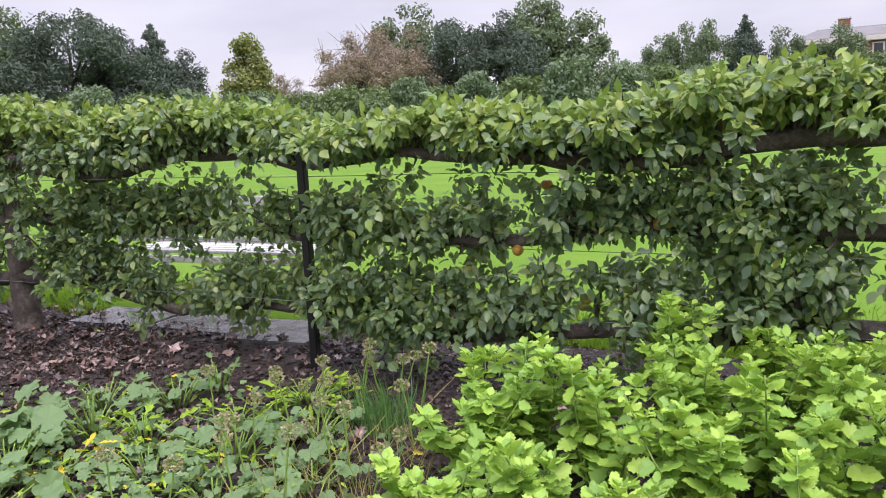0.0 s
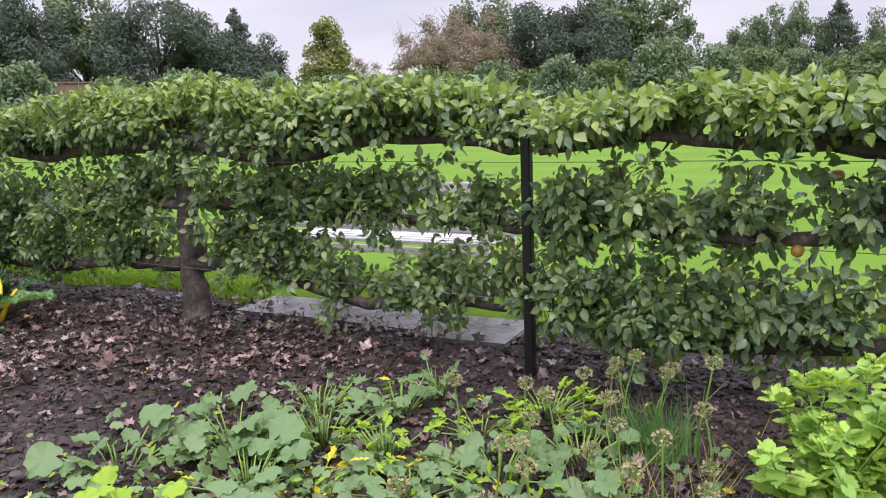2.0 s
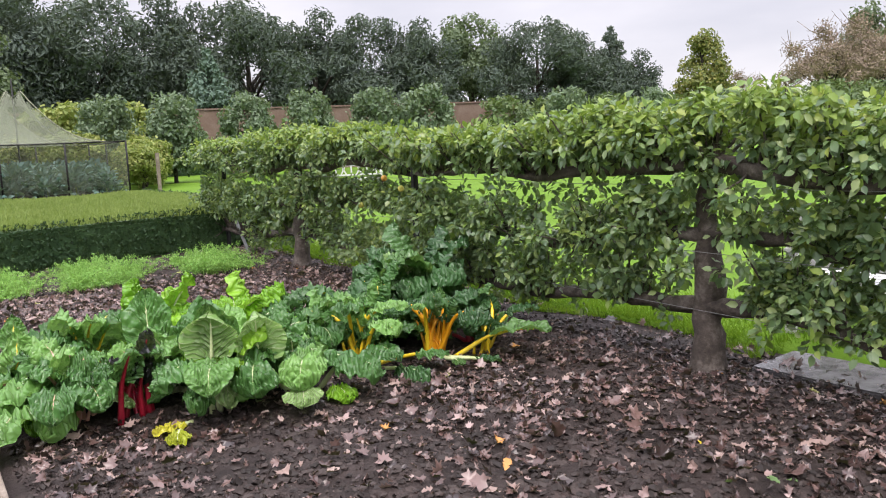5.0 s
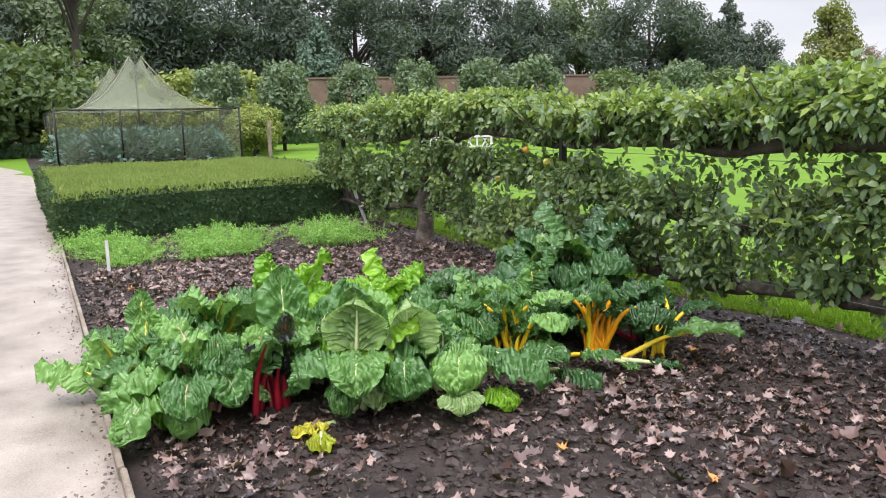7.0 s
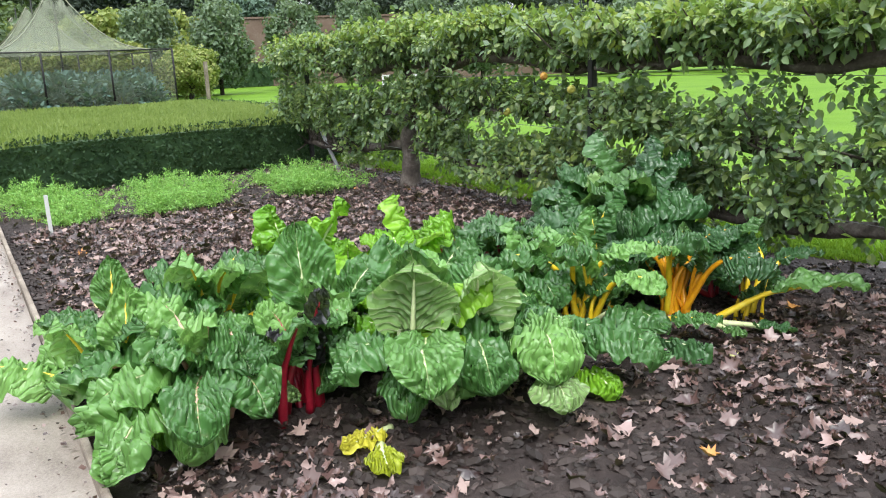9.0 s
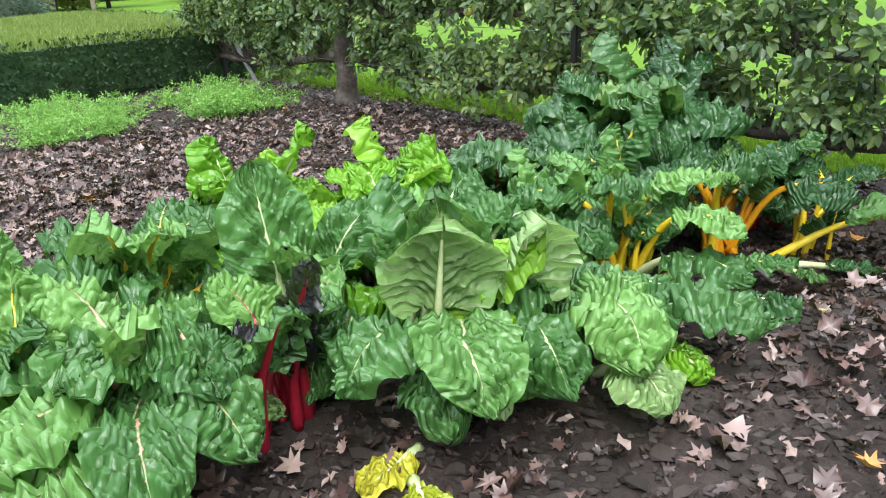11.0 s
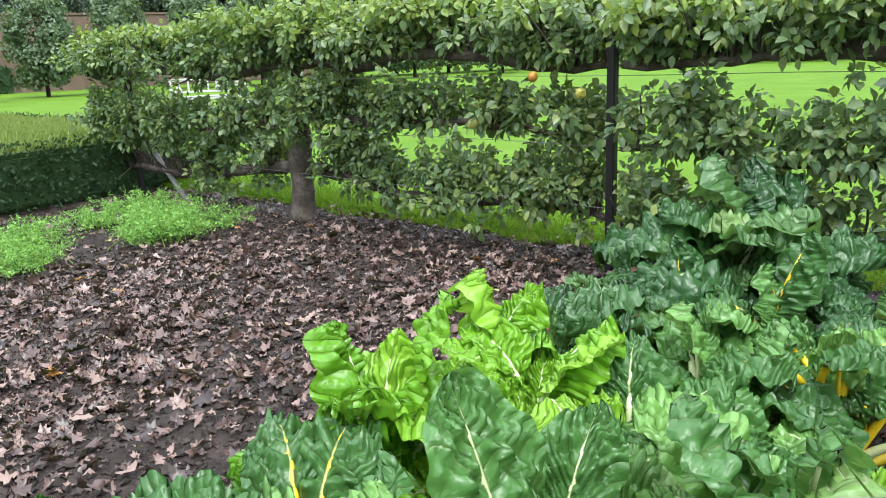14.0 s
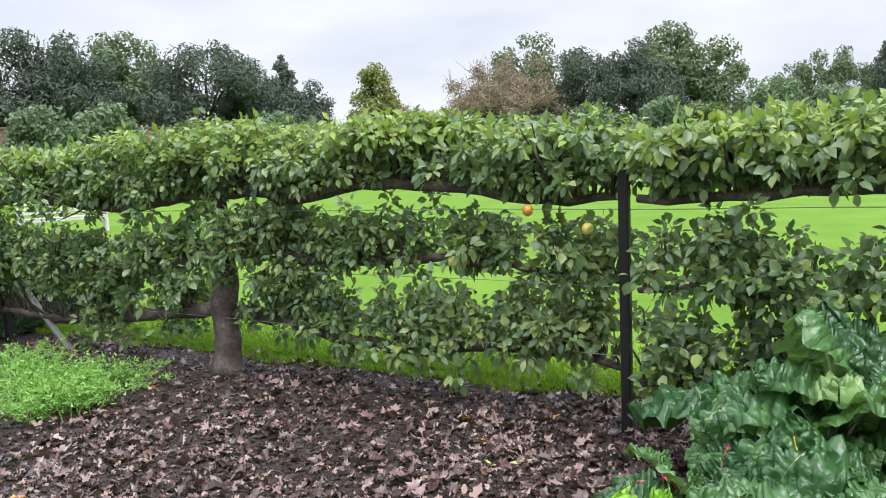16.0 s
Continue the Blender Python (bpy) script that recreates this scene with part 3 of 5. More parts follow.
    if kind == "bare":
        tw = []
        for lb in lobes:
            for _ in range(9):
                q = np.array(lb[:3]) + r.normal(size=3) * np.array(lb[3:]) * 1.0
                tw.append(tube(np.stack([np.array(lb[:3]), (q + lb[:3]) / 2, q + (0, 0, .5)]), (.05, .035, .015), 4, 0, 0, False)[:2])
        part("twig_mass", mesh_np("twig_mass", *join(tw), M["russet"]), t, kind="stuff")
    part("crown", mesh_np("crown", *crown(lobes, count, size, r, 0.35 if kind in ("round", "dome") else 0.3, 0.5 if kind == "fir" else 0.1, 0.34 if mat == "yew" else 0.6), M[mat], smooth=False), t, kind="stuff")
    return t


def polar(az, dist):
    return dist * math.sin(radians(az)), dist * math.cos(radians(az))


YEW_A = make_tree("yew_tree", "broad dark evergreen yew on the garden's far side", "round", 17, 15, "yew", 31, 0.6, 21000, 0.46, group="dark evergreens")
YEW_B = make_tree("yew_tree", "broad dark evergreen yew on the garden's far side", "round", 16, 12, "yew", 32, 0.5, 19000, 0.44, group="dark evergreens")
OAK = make_tree("oak_tree", "tall green broadleaf tree behind the garden wall", "round", 17, 15, "oak", 33, 0.5, 19000, 0.38, group="far broadleaf trees")
OAK_B = make_tree("oak_tree", "tall green broadleaf tree behind the garden wall", "round", 15, 11, "oak", 34, 0.4, 13000, 0.32, group="far broadleaf trees")
FIR = make_tree("cedar_tree", "dark conical cedar against the sky", "fir", 15, 14, "yew", 35, 0.35, 13000, 0.44, group="far conifers")
GOLD = make_tree("poplar_tree", "conical tree turning golden in autumn", "gold", 13, 13, "gold", 36, 0.3, 9000, 0.32)
BARE = make_tree("beech_tree", "half-bare russet tree with fine twigs", "bare", 15, 13, "russet", 37, 0.35, 9000, 0.22)
BLUE = make_tree("blue_fir", "pale blue-green fir before darker trees", "fir", 13, 11, "bluefir", 38, 0.3, 9000, 0.36)
PINE = make_tree("pine_tree", "tall pine with a bare red-brown trunk", "pine", 22, 11, "yew", 42, 0.42, 7000, 0.42)
DOME = make_tree("dome_tree", "small round-headed clipped fruit tree on the lawn", "dome", 4.8, 4.2, "dome_leaf", 39, 0.13, 6500, 0.20, group="round-headed trees")
SHRUB = make_tree("shrub", "large leafy green shrub by the garden wall", "dome", 4.0, 5.0, "shrub_leaf", 40, 0.12, 5000, 0.20, "shrub", "garden shrubs")
YSHRUB = make_tree("variegated_shrub", "yellow variegated shrub behind the fruit cage", "dome", 3.4, 4.2, "yellow_shrub", 41, 0.10, 5500, 0.20, "shrub", "yellow shrubs")


def put(ob, az, dist, top, native, first, turn=0, wide=1.0):
    """Stand a tree at a bearing and distance, scaled to the height of its top."""
    x, y = polar(az, dist)
    s = top / native
    m = pose(x, y, 0.0, 0, 0, turn) @ Matrix.Diagonal((s * wide, s * wide, s, 1))
    if first:
        ob.matrix_world = m
        return ob
    c = copy_thing(ob, pose(0, 0, 0))
    c.matrix_basis = m
    return c


def height(elev, dist):
    return 1.5 + dist * math.tan(radians(elev))


# the far tree line, west to north: (bearing, elevation of the top, distance, kind, width)
SKYLINE = [
    (-85.7, 16.0, 66, "pine"),
    (-92, 9.0, 80, "yewb"), (-87.5, 10.5, 85, "oak"), (-83, 11.5, 100, "yew"), (-78.5, 10.6, 100, "yew"), (-73, 10.4, 105, "yewb"), (-71, 6.9, 78, "blue"),
    (-68.3, 10.4, 100, "yew"), (-63.8, 9.2, 105, "yewb"), (-59.6, 9.2, 108, "yew"), (-55.8, 8.4, 105, "yewb"), (-52.6, 9.2, 118, "oak"),
    (-48.0, 8.6, 105, "yew"), (-45.2, 7.0, 105, "yewb"), (-42.9, 7.4, 110, "fir"), (-41.3, 5.6, 112, "yewb"), (-36.7, 6.7, 108, "gold"), (-34.6, 4.3, 112, "bare"),
    (-29.0, 7.4, 105, "bare"), (-26.6, 7.6, 112, "bare"), (-25.4, 8.8, 130, "oakb"), (-22.0, 7.6, 115, "yew"), (-19.0, 7.4, 112, "yewb"), (-15.8, 9.0, 120, "oak"), (-13.0, 6.9, 118, "oakb"), (-27.5, 6.0, 118, "oakb"), (-17.6, 6.2, 112, "yew"),
    (-7.8, 5.6, 150, "oakb"), (-6.1, 6.3, 150, "oakb"), (-4.3, 6.4, 150, "oakb"), (-2.2, 6.2, 150, "fir"), (0.3, 5.5, 150, "oakb"), (3.6, 5.4, 140, "oakb"), (9.5, 6.5, 140, "oak"),
]
KINDS = {"yew": (YEW_A, 17), "yewb": (YEW_B, 16), "oak": (OAK, 17), "oakb": (OAK_B, 15), "fir": (FIR, 15), "gold": (GOLD, 13), "bare": (BARE, 15), "blue": (BLUE, 13), "pine": (PINE, 22)}
used = set()
for i, (az, el, ds, kd) in enumerate(SKYLINE):
    ob, nat = KINDS[kd]
    put(ob, az, ds, height(el, ds), nat, kd not in used, 47 * i, {"oakb": 0.75 if ds >= 150 else 1.0, "fir": 0.9}.get(kd, 1.0))
    used.add(kd)

# round-headed trees on the lawn and shrubs before the wall, seen from the path
def put_at(ob, x, y, top, native, first, turn=0, wide=1.0):
    return put(ob, math.degrees(math.atan2(x, y)), math.hypot(x, y), top, native, first, turn, wide)


for i, (az, el, ds) in enumerate([(-76.9, 4.3, 46), (-72.8, 4.4, 44), (-67.7, 4.3, 48), (-63.4, 4.4, 48), (-58.4, 4.3, 50), (-54.8, 4.45, 50), (-47, 3.6, 52), (-41, 3.3, 54), (-36, 3.0, 56), (-25.3, 3.5, 56), (-20.6, 3.7, 56), (-13.8, 4.5, 54), (-10.3, 3.9, 56), (-5, 3.3, 60), (2, 3.2, 60)]):
    x, y = polar(az, ds)
    put_at(DOME, x - 3.0 * (az < -50), y, height(el, ds), 4.8, i == 0, 61 * i, 0.92 if az > -60 else 0.85)
for i, (az, el, ds) in enumerate([(-96, 5.0, 46), (-92.5, 5.4, 50), (-89, 5.2, 52), (-85.2, 4.1, 58), (-78, 3.6, 60), (-50.5, 3.2, 58), (-47.5, 3.0, 60), (-44, 3.0, 60), (-41, 2.8, 62), (-38.5, 2.9, 62), (-35.5, 2.7, 62), (-33, 2.8, 62), (-31, 2.7, 64), (-27, 2.9, 62), (-29.4, 3.1, 60), (-23, 2.8, 62), (-17.5, 3.2, 64), (-8, 3.4, 70), (-1, 3.4, 75), (5, 3.4, 75), (11, 3.4, 70)]):
    put(SHRUB, az, ds, height(el, ds), 4.0, i == 0, 37 * i, 1.15)
for i, (x, y, h) in enumerate([(-47, 5.2, 2.9), (-46, 8.2, 3.0), (-47.5, 11.0, 3.0), (-52, 9.0, 4.8), (-39.5, 9.8, 2.1), (-42, 10.6, 2.5), (-45, 11.5, 2.6), (-55, 3.5, 4.4), (-46.5, 2.6, 2.4), (-58, 14, 5.2)]):
    put_at(YSHRUB, x, y, h, 3.4, i == 0, 53 * i)


# ---- the old garden wall ----
garden_wall = thing("wall_west", (0, 0, 0), "tall old red-brown brick garden wall", "wall", kind="structure")
a, b = np.array(polar(-93, 66)), np.array(polar(-50, 66))
mid, ln = (a + b) / 2, np.linalg.norm(b - a)
wang = math.degrees(math.atan2(b[1] - a[1], b[0] - a[0]))
part("brickwork", box_mesh("brickwork", ln, 0.45, 4.6, M["wall"], 0.02), garden_wall, m=pose(mid[0], mid[1], -0.05, 0, 0, wang))
part("coping", box_mesh("coping", ln, 0.6, 0.14, M["wall"], 0.02), garden_wall, m=pose(mid[0], mid[1], 4.552, 0, 0, wang))


# ---- the brick mansion on the rise ----
def mansion():
    hx, hy = polar(7.0, 165)
    hs = thing("mansion", (hx, hy, 0), "large red brick country house with stone trim", "house", turn=-7.0)
    W, D, H = 34.0, 16.0, 12.4
    part("wall", box_mesh("wall", W, D, H, M["brick"], 0.05), hs)
    part("cornice", box_mesh("cornice", W + 1.4, D + 1.4, 0.9, M["stone_trim"], 0.1, (0, 0, H)), hs)
    for sx in (-1, 1):
        part("pilaster", box_mesh("pilaster", 0.8, 0.5, H - 0.02, M["stone_trim"], 0.05, (sx * (W / 2 - 0.4), -D / 2 - 0.2, 0)), hs)
    bm = box(W + 1.0, D + 1.0, 2.0, 0.05, (0, 0, H + 0.9))
    for v in bm.verts:
        if v.co.z > H + 2.0:
            v.co.x, v.co.y = v.co.x * 0.78, v.co.y * 0.45
    me = bpy.data.meshes.new("roof")
    bm.to_mesh(me)
    bm.free()
    me.materials.append(M["house_roof"])
    part("roof", me, hs)
    for cx in (-9.5, -1, 7, 12):
        part("chimney", box_mesh("chimney", 2.0, 1.4, 3.2, M["brick"], 0.08, (cx, 0.5, H + 1.6)), hs)
        part("chimney_cap", box_mesh("chimney_cap", 2.3, 1.7, 0.3, M["stone_trim"], 0.05, (cx, 0.5, H + 4.8)), hs)
    for fz, fh in ((1.0, 2.7), (5.2, 2.7), (9.2, 2.5)):
        for k in range(9):
            wx = -W / 2 + 2.6 + k * 3.6
            win = part("window", box_mesh("window", 1.9, 0.3, fh + 0.4, M["stone_trim"], 0.03, (wx, -D / 2 - 0.08, fz)), hs)
            part("pane", box_mesh("pane", 1.4, 0.1, fh, M["glass"], 0.02, (wx, -D / 2 - 0.24, fz + 0.2)), win)


mansion()


# ---- fruit cage of netting, with brassicas inside ----
def net_material(name, lo, hi):
    m, n, l, p = nodes_of(name)
    p.inputs["Base Color"].default_value = (0.20, 0.225, 0.155, 1)
    p.inputs["Roughness"].default_value = 0.8
    t = n.new("ShaderNodeBsdfTransparent")
    k = noise_node(n, l, 0.8, 3.0)
    f = n.new("ShaderNodeMapRange")
    f.inputs["To Min"].default_value, f.inputs["To Max"].default_value = lo, hi
    l.new(k.outputs["Fac"], f.inputs["Value"])
    mx = n.new("ShaderNodeMixShader")
    l.new(f.outputs[0], mx.inputs[0])
    l.new(t.outputs[0], mx.inputs[1])
    l.new(p.outputs[0], mx.inputs[2])
    l.new(mx.outputs[0], n["Material Output"].inputs["Surface"])
    return m


M["net"] = net_material("green_side_netting", 0.10, 0.26)
M["roof_net"] = net_material("green_roof_netting", 0.30, 0.50)
M["net_rope"] = rough_stuff("pale_net_rope", [(0.16, 0.17, 0.12), (0.26, 0.27, 0.20)], 4.0, 0.8, 0.1, 0.002, 30.0)
CX, CY, CS, CH, CAPEX = -40.6, 5.05, 7.1, 2.2, 5.0


def fruit_cage():
    cage = thing("fruit_cage", (CX, CY, 0), "green netted fruit cage with a tented top on dark poles", "fruit cage")
    h = CS / 2

    def roof_z(X, Y):
        q = np.maximum(abs(X), abs(Y)) / h
        c = np.minimum(abs(X), abs(Y)) / h
        return CH + (CAPEX - CH) * (1 - q) ** 2.5 * (0.72 + 0.28 * c / (q + 1e-6)) - 0.06 * np.sin(np.pi * np.clip(1 - q, 0, 1)) + 0.03 * np.sin(X * 2) * (1 - q)

    g = np.linspace(-h, h, 29)
    for bay in range(3):
        bx = -CS * bay
        part("roof_net", mesh_np("roof_net", *grid(g, g, roof_z), M["roof_net"]), cage, "sagging green net roof", m=pose(bx, 0, 0))
        part("pole", tube_mesh("pole", [(bx, 0, -0.1), (bx, 0, 2), (bx, 0, CAPEX + 0.05)], (.04, .04, .03), M["iron"], 7), cage)
        for sx, sy in ((1, 1), (1, -1), (-1, 1), (-1, -1)):
            t = np.linspace(0, 1, 14)
            rx, ry = sx * h * t, sy * h * t
            part("seam", tube_mesh("seam", np.stack([bx + rx, ry, roof_z(rx, ry) + 0.01], -1), np.full(14, 0.022), M["net_rope"], 5), cage, "pale rope seam")
        for sy, ang in ((-1, 0), (1, 180)):
            u, v = np.linspace(-h, h, 20), np.linspace(0, CH, 8)
            vv, ff = grid(u, v, lambda X, Y: 0 * X)
            pts = np.stack([vv[:, 0], -h + 0.03 * np.sin(vv[:, 0] * 3 + vv[:, 1]), vv[:, 1] + 0.02], -1)
            part("side_net", mesh_np("side_net", pts, ff, M["net"]), cage, m=pose(bx, 0, 0, 0, 0, ang))
            part("rail", tube_mesh("rail", [(-h, -h, CH), (0, -h, CH - 0.03), (h, -h, CH)], (.03, .03, .03), M["iron"], 6), cage, m=pose(bx, 0, 0, 0, 0, ang))
        for px in ((h, 0, -h) if bay == 0 else (0, -h)):
            for py in (-h, -h / 3, h / 3, h):
                if px == 0 and abs(py) < h:
                    continue
                part("pole", tube_mesh("pole", [(bx + px, py, -0.1), (bx + px, py, 1.1), (bx + px, py, CH)], (.04, .04, .04), M["iron"], 7), cage)
    for bx, ang in ((0, 90), (-2 * CS, 270)):
        u, v = np.linspace(-h, h, 20), np.linspace(0, CH, 8)
        vv, ff = grid(u, v, lambda X, Y: 0 * X)
        pts = np.stack([vv[:, 0], -h + 0.03 * np.sin(vv[:, 0] * 3 + vv[:, 1]), vv[:, 1] + 0.02], -1)
        part("side_net", mesh_np("side_net", pts, ff, M["net"]), cage, m=pose(bx, 0, 0, 0, 0, ang))
        part("rail", tube_mesh("rail", [(-h, -h, CH), (0, -h, CH - 0.03), (h, -h, CH)], (.03, .03, .03), M["iron"], 6), cage, m=pose(bx, 0, 0, 0, 0, ang))


fruit_cage()


def leafy_plant(name, label, mat, seed, h, w, count, size, cat, group=""):
    r = np.random.default_rng(seed)
    t = thing(name, (0, 0, 0), label, cat, group)
    at = np.stack([r.normal(size=count) * w * 0.22, r.normal(size=count) * w * 0.22, np.zeros(count)], -1)
    rad = np.linalg.norm(at[:, :2], axis=1)
    at[:, 2] = h * r.uniform(0.15, 1.0, count) * np.clip(1.1 - (rad / (w * 0.62)) ** 2, 0.1, 1)
    al = np.stack([at[:, 0], at[:, 1], np.full(count, 0.25 * w)], -1) + r.normal(size=(count, 3)) * 0.15
    L = size * r.uniform(0.6, 1.3, count)
    part("stalk", tube_mesh("stalk", [(0, 0, -.02), (0.01, 0, h * .3), (0, 0.01, h * .6)], (.03, .02, .012), M["stem"], 6), t)
    part("leaves", leaf_mesh("leaves", OVAL, at, al, np.array([0, 0, 1.0]) + r.normal(size=at.shape) * .4, L, L * .75, M[mat]), t, kind="stuff")
    return t


KALE = leafy_plant("kale_plant", "blue-green kale plant under netting", "kale", 51, 1.1, 1.4, 260, 0.26, "vegetable", "brassicas in the cage")
first = True
for i in range(36):
    x, y = CX + 2.9 - 1.15 * (i // 6) + 0.25 * (i % 2), CY - 2.9 + 1.12 * (i % 6)
    m = pose(x, y, 0.02, 0, 0, 70 * i) @ Matrix.Scale(0.85 + 0.35 * ((i * 7) % 5) / 4, 4)
    if first:
        KALE.matrix_world = m
        first = False
    else:
        copy_thing(KALE, pose(0, 0, 0)).matrix_basis = m
tagged(new("cage_bed", mesh_np("cage_bed", *grid(np.arange(-62, -19.5, 0.5), np.arange(0.5, 8.9, 0.4), lambda X, Y: 0.035 + 0.012 * waves(X, Y, 13, 2.0)), M["soil"])),
       "dark dug soil under and before the fruit cage", "soil", kind="structure")

# a wooden stake beside the cage
stake = thing("wooden_stake", (-35.5, 9.4, 0), "pale weathered wooden stake on the lawn edge", "stake")
part("shaft", box_mesh("shaft", 0.13, 0.13, 1.75, M["board"], 0.01, (0, 0, -0.1)), stake)


# ---- white bench on stone slabs behind the trees ----
def slab_run():
    for i, (x, y, w, d, rz) in enumerate([(-4.98, 4.78, 0.82, 0.54, 2), (-4.14, 4.77, 0.82, 0.52, -1.5), (-3.36, 4.70, 0.70, 0.60, 3)]):
        sl = thing("stone_slab", (x, y, 0.0), "wet grey stone paving slab sunk beside the soil", "paving slab", "paving slabs", turn=rz)
        part("slab", box_mesh("slab", w, d, 0.07, M["slab"], 0.012, (0, 0, -0.036)), sl)


slab_run()


def white_bench():
    b = thing("garden_bench", (-4.66, 5.76, 0.02), "white painted slatted garden bench on the lawn", "bench", "white benches", turn=180)
    L = 2.15
    for sx in (-1, 1):
        part("leg", box_mesh("leg", 0.07, 0.07, 0.62, M["white"], 0.006, (sx * (L / 2 - .05), -0.26, 0)), b)
        part("leg", box_mesh("leg", 0.07, 0.07, 0.95, M["white"], 0.006, (sx * (L / 2 - .05), 0.26, 0)), b)
        part("armrest", box_mesh("armrest", 0.09, 0.62, 0.035, M["white"], 0.006, (sx * (L / 2 - .05), 0, 0.62)), b)
    for k in range(5):
        part("seat_slat", box_mesh("seat_slat", L - .1, 0.085, 0.025, M["white"], 0.004, (0, -0.23 + 0.108 * k, 0.42)), b)
    part("rail", box_mesh("rail", L - .18, 0.04, 0.08, M["white"], 0.005, (0, 0.26, 0.86)), b)
    part("rail", box_mesh("rail", L - .18, 0.04, 0.05, M["white"], 0.005, (0, 0.26, 0.53)), b)
    part("apron", box_mesh("apron", L - .18, 0.03, 0.06, M["white"], 0.005, (0, -0.27, 0.35)), b)
    part("apron", box_mesh("apron", L - .18, 0.03, 0.06, M["white"], 0.005, (0, 0.27, 0.34)), b)
    for k in range(11):
        rot = Matrix.Rotation(radians((28, -28, 0)[k % 3]), 4, "Y")
        part("back_slat", box_mesh("back_slat", 0.05, 0.02, 0.29, M["white"], 0.004, (-0.9 + 0.18 * k, 0.26, 0.575), rot), b)

    return b


copy_thing(white_bench(), pose(-26.3, 13.3, 0.03, 0, 0, 60))


# ---- chard, with ribbed crinkled leaves on coloured stalks ----
def chard_blade_material(name, dark, mid, light, vein, vein_level=0.28, vein_wide=0.07):
    m, n, l, p = nodes_of(name)
    uvn = n.new("ShaderNodeUVMap")
    uvn.uv_map = "UVMap"
    sep = n.new("ShaderNodeSeparateXYZ")
    l.new(uvn.outputs[0], sep.inputs[0])
    u = math_node(n, l, "ABSOLUTE", math_node(n, l, "SUBTRACT", sep.outputs[0], 0.5))
    v = sep.outputs[1]
    oi = n.new("ShaderNodeObjectInfo")
    k = noise_node(n, l, 26.0, 4.0)
    vn = n.new("ShaderNodeUVMap")
    vn.uv_map = "Vein"
    vsep = n.new("ShaderNodeSeparateXYZ")
    l.new(vn.outputs[0], vsep.inputs[0])
    fr = math_node(n, l, "ABSOLUTE", math_node(n, l, "SUBTRACT", math_node(n, l, "FRACT", math_node(n, l, "ADD", vsep.outputs[0], 0.5), 0), 0.5))
    side = n.new("ShaderNodeMapRange")
    side.inputs["From Min"].default_value, side.inputs["From Max"].default_value = vein_wide, 0.0
    l.new(fr, side.inputs["Value"])
    rib = n.new("ShaderNodeMapRange")
    rib.inputs["From Min"].default_value, rib.inputs["From Max"].default_value = 0.026, 0.012
    l.new(math_node(n, l, "DIVIDE", u, math_node(n, l, "SUBTRACT", 1.12, v)), rib.inputs["Value"])
    fade = math_node(n, l, "MULTIPLY", side.outputs[0], vein_level)
    veins = math_node(n, l, "MAXIMUM", fade, rib.outputs[0])
    r = ramp_node(n, [dark, mid, light])
    big = noise_node(n, l, 7.0, 3.0)
    f = math_node(n, l, "ADD", math_node(n, l, "MULTIPLY", math_node(n, l, "POWER", oi.outputs["Random"], 1.5), 0.95), math_node(n, l, "MULTIPLY", big.outputs["Fac"], 0.35))
    l.new(f, r.inputs["Fac"])
    col = mix_node(n, l, r.outputs["Color"], vein, veins)
    l.new(col, p.inputs["Base Color"])
    p.inputs["Roughness"].default_value, p.inputs["Specular IOR Level"].default_value = 0.23, 0.6
    vor = n.new("ShaderNodeTexVoronoi")
    vor.feature = "SMOOTH_F1"
    vor.inputs["Scale"].default_value = 24.0
    tcn = n.new("ShaderNodeTexCoord")
    wob = noise_node(n, l, 18.0, 2.0)
    vec = n.new("ShaderNodeVectorMath")
    vec.operation = "MULTIPLY_ADD"
    vec.inputs[1].default_value = (0.035, 0.035, 0.035)
    l.new(wob.outputs["Color"], vec.inputs[0])
    l.new(tcn.outputs["Object"], vec.inputs[2])
    l.new(vec.outputs[0], vor.inputs["Vector"])
    blister = math_node(n, l, "SUBTRACT", 1.0, vor.outputs["Distance"])
    valley = math_node(n, l, "POWER", math_node(n, l, "MULTIPLY", fr, 2.0), 0.45)
    hgt = math_node(n, l, "ADD", math_node(n, l, "MULTIPLY", blister, 0.65), math_node(n, l, "MULTIPLY", valley, 0.42))
    hgt = math_node(n, l, "SUBTRACT", hgt, math_node(n, l, "MULTIPLY", rib.outputs[0], 0.15))
    add_bump(n, l, p, hgt, 1.0, 0.030)
    t = n.new("ShaderNodeBsdfTranslucent")
    l.new(mix_node(n, l, col, (0.38, 0.62, 0.07), 0.22), t.inputs["Color"])
    mx = n.new("ShaderNodeMixShader")
    mx.inputs[0].default_value = 0.34
    l.new(p.outputs[0], mx.inputs[1])
    l.new(t.outputs[0], mx.inputs[2])
    l.new(mx.outputs[0], n["Material Output"].inputs["Surface"])
    return m


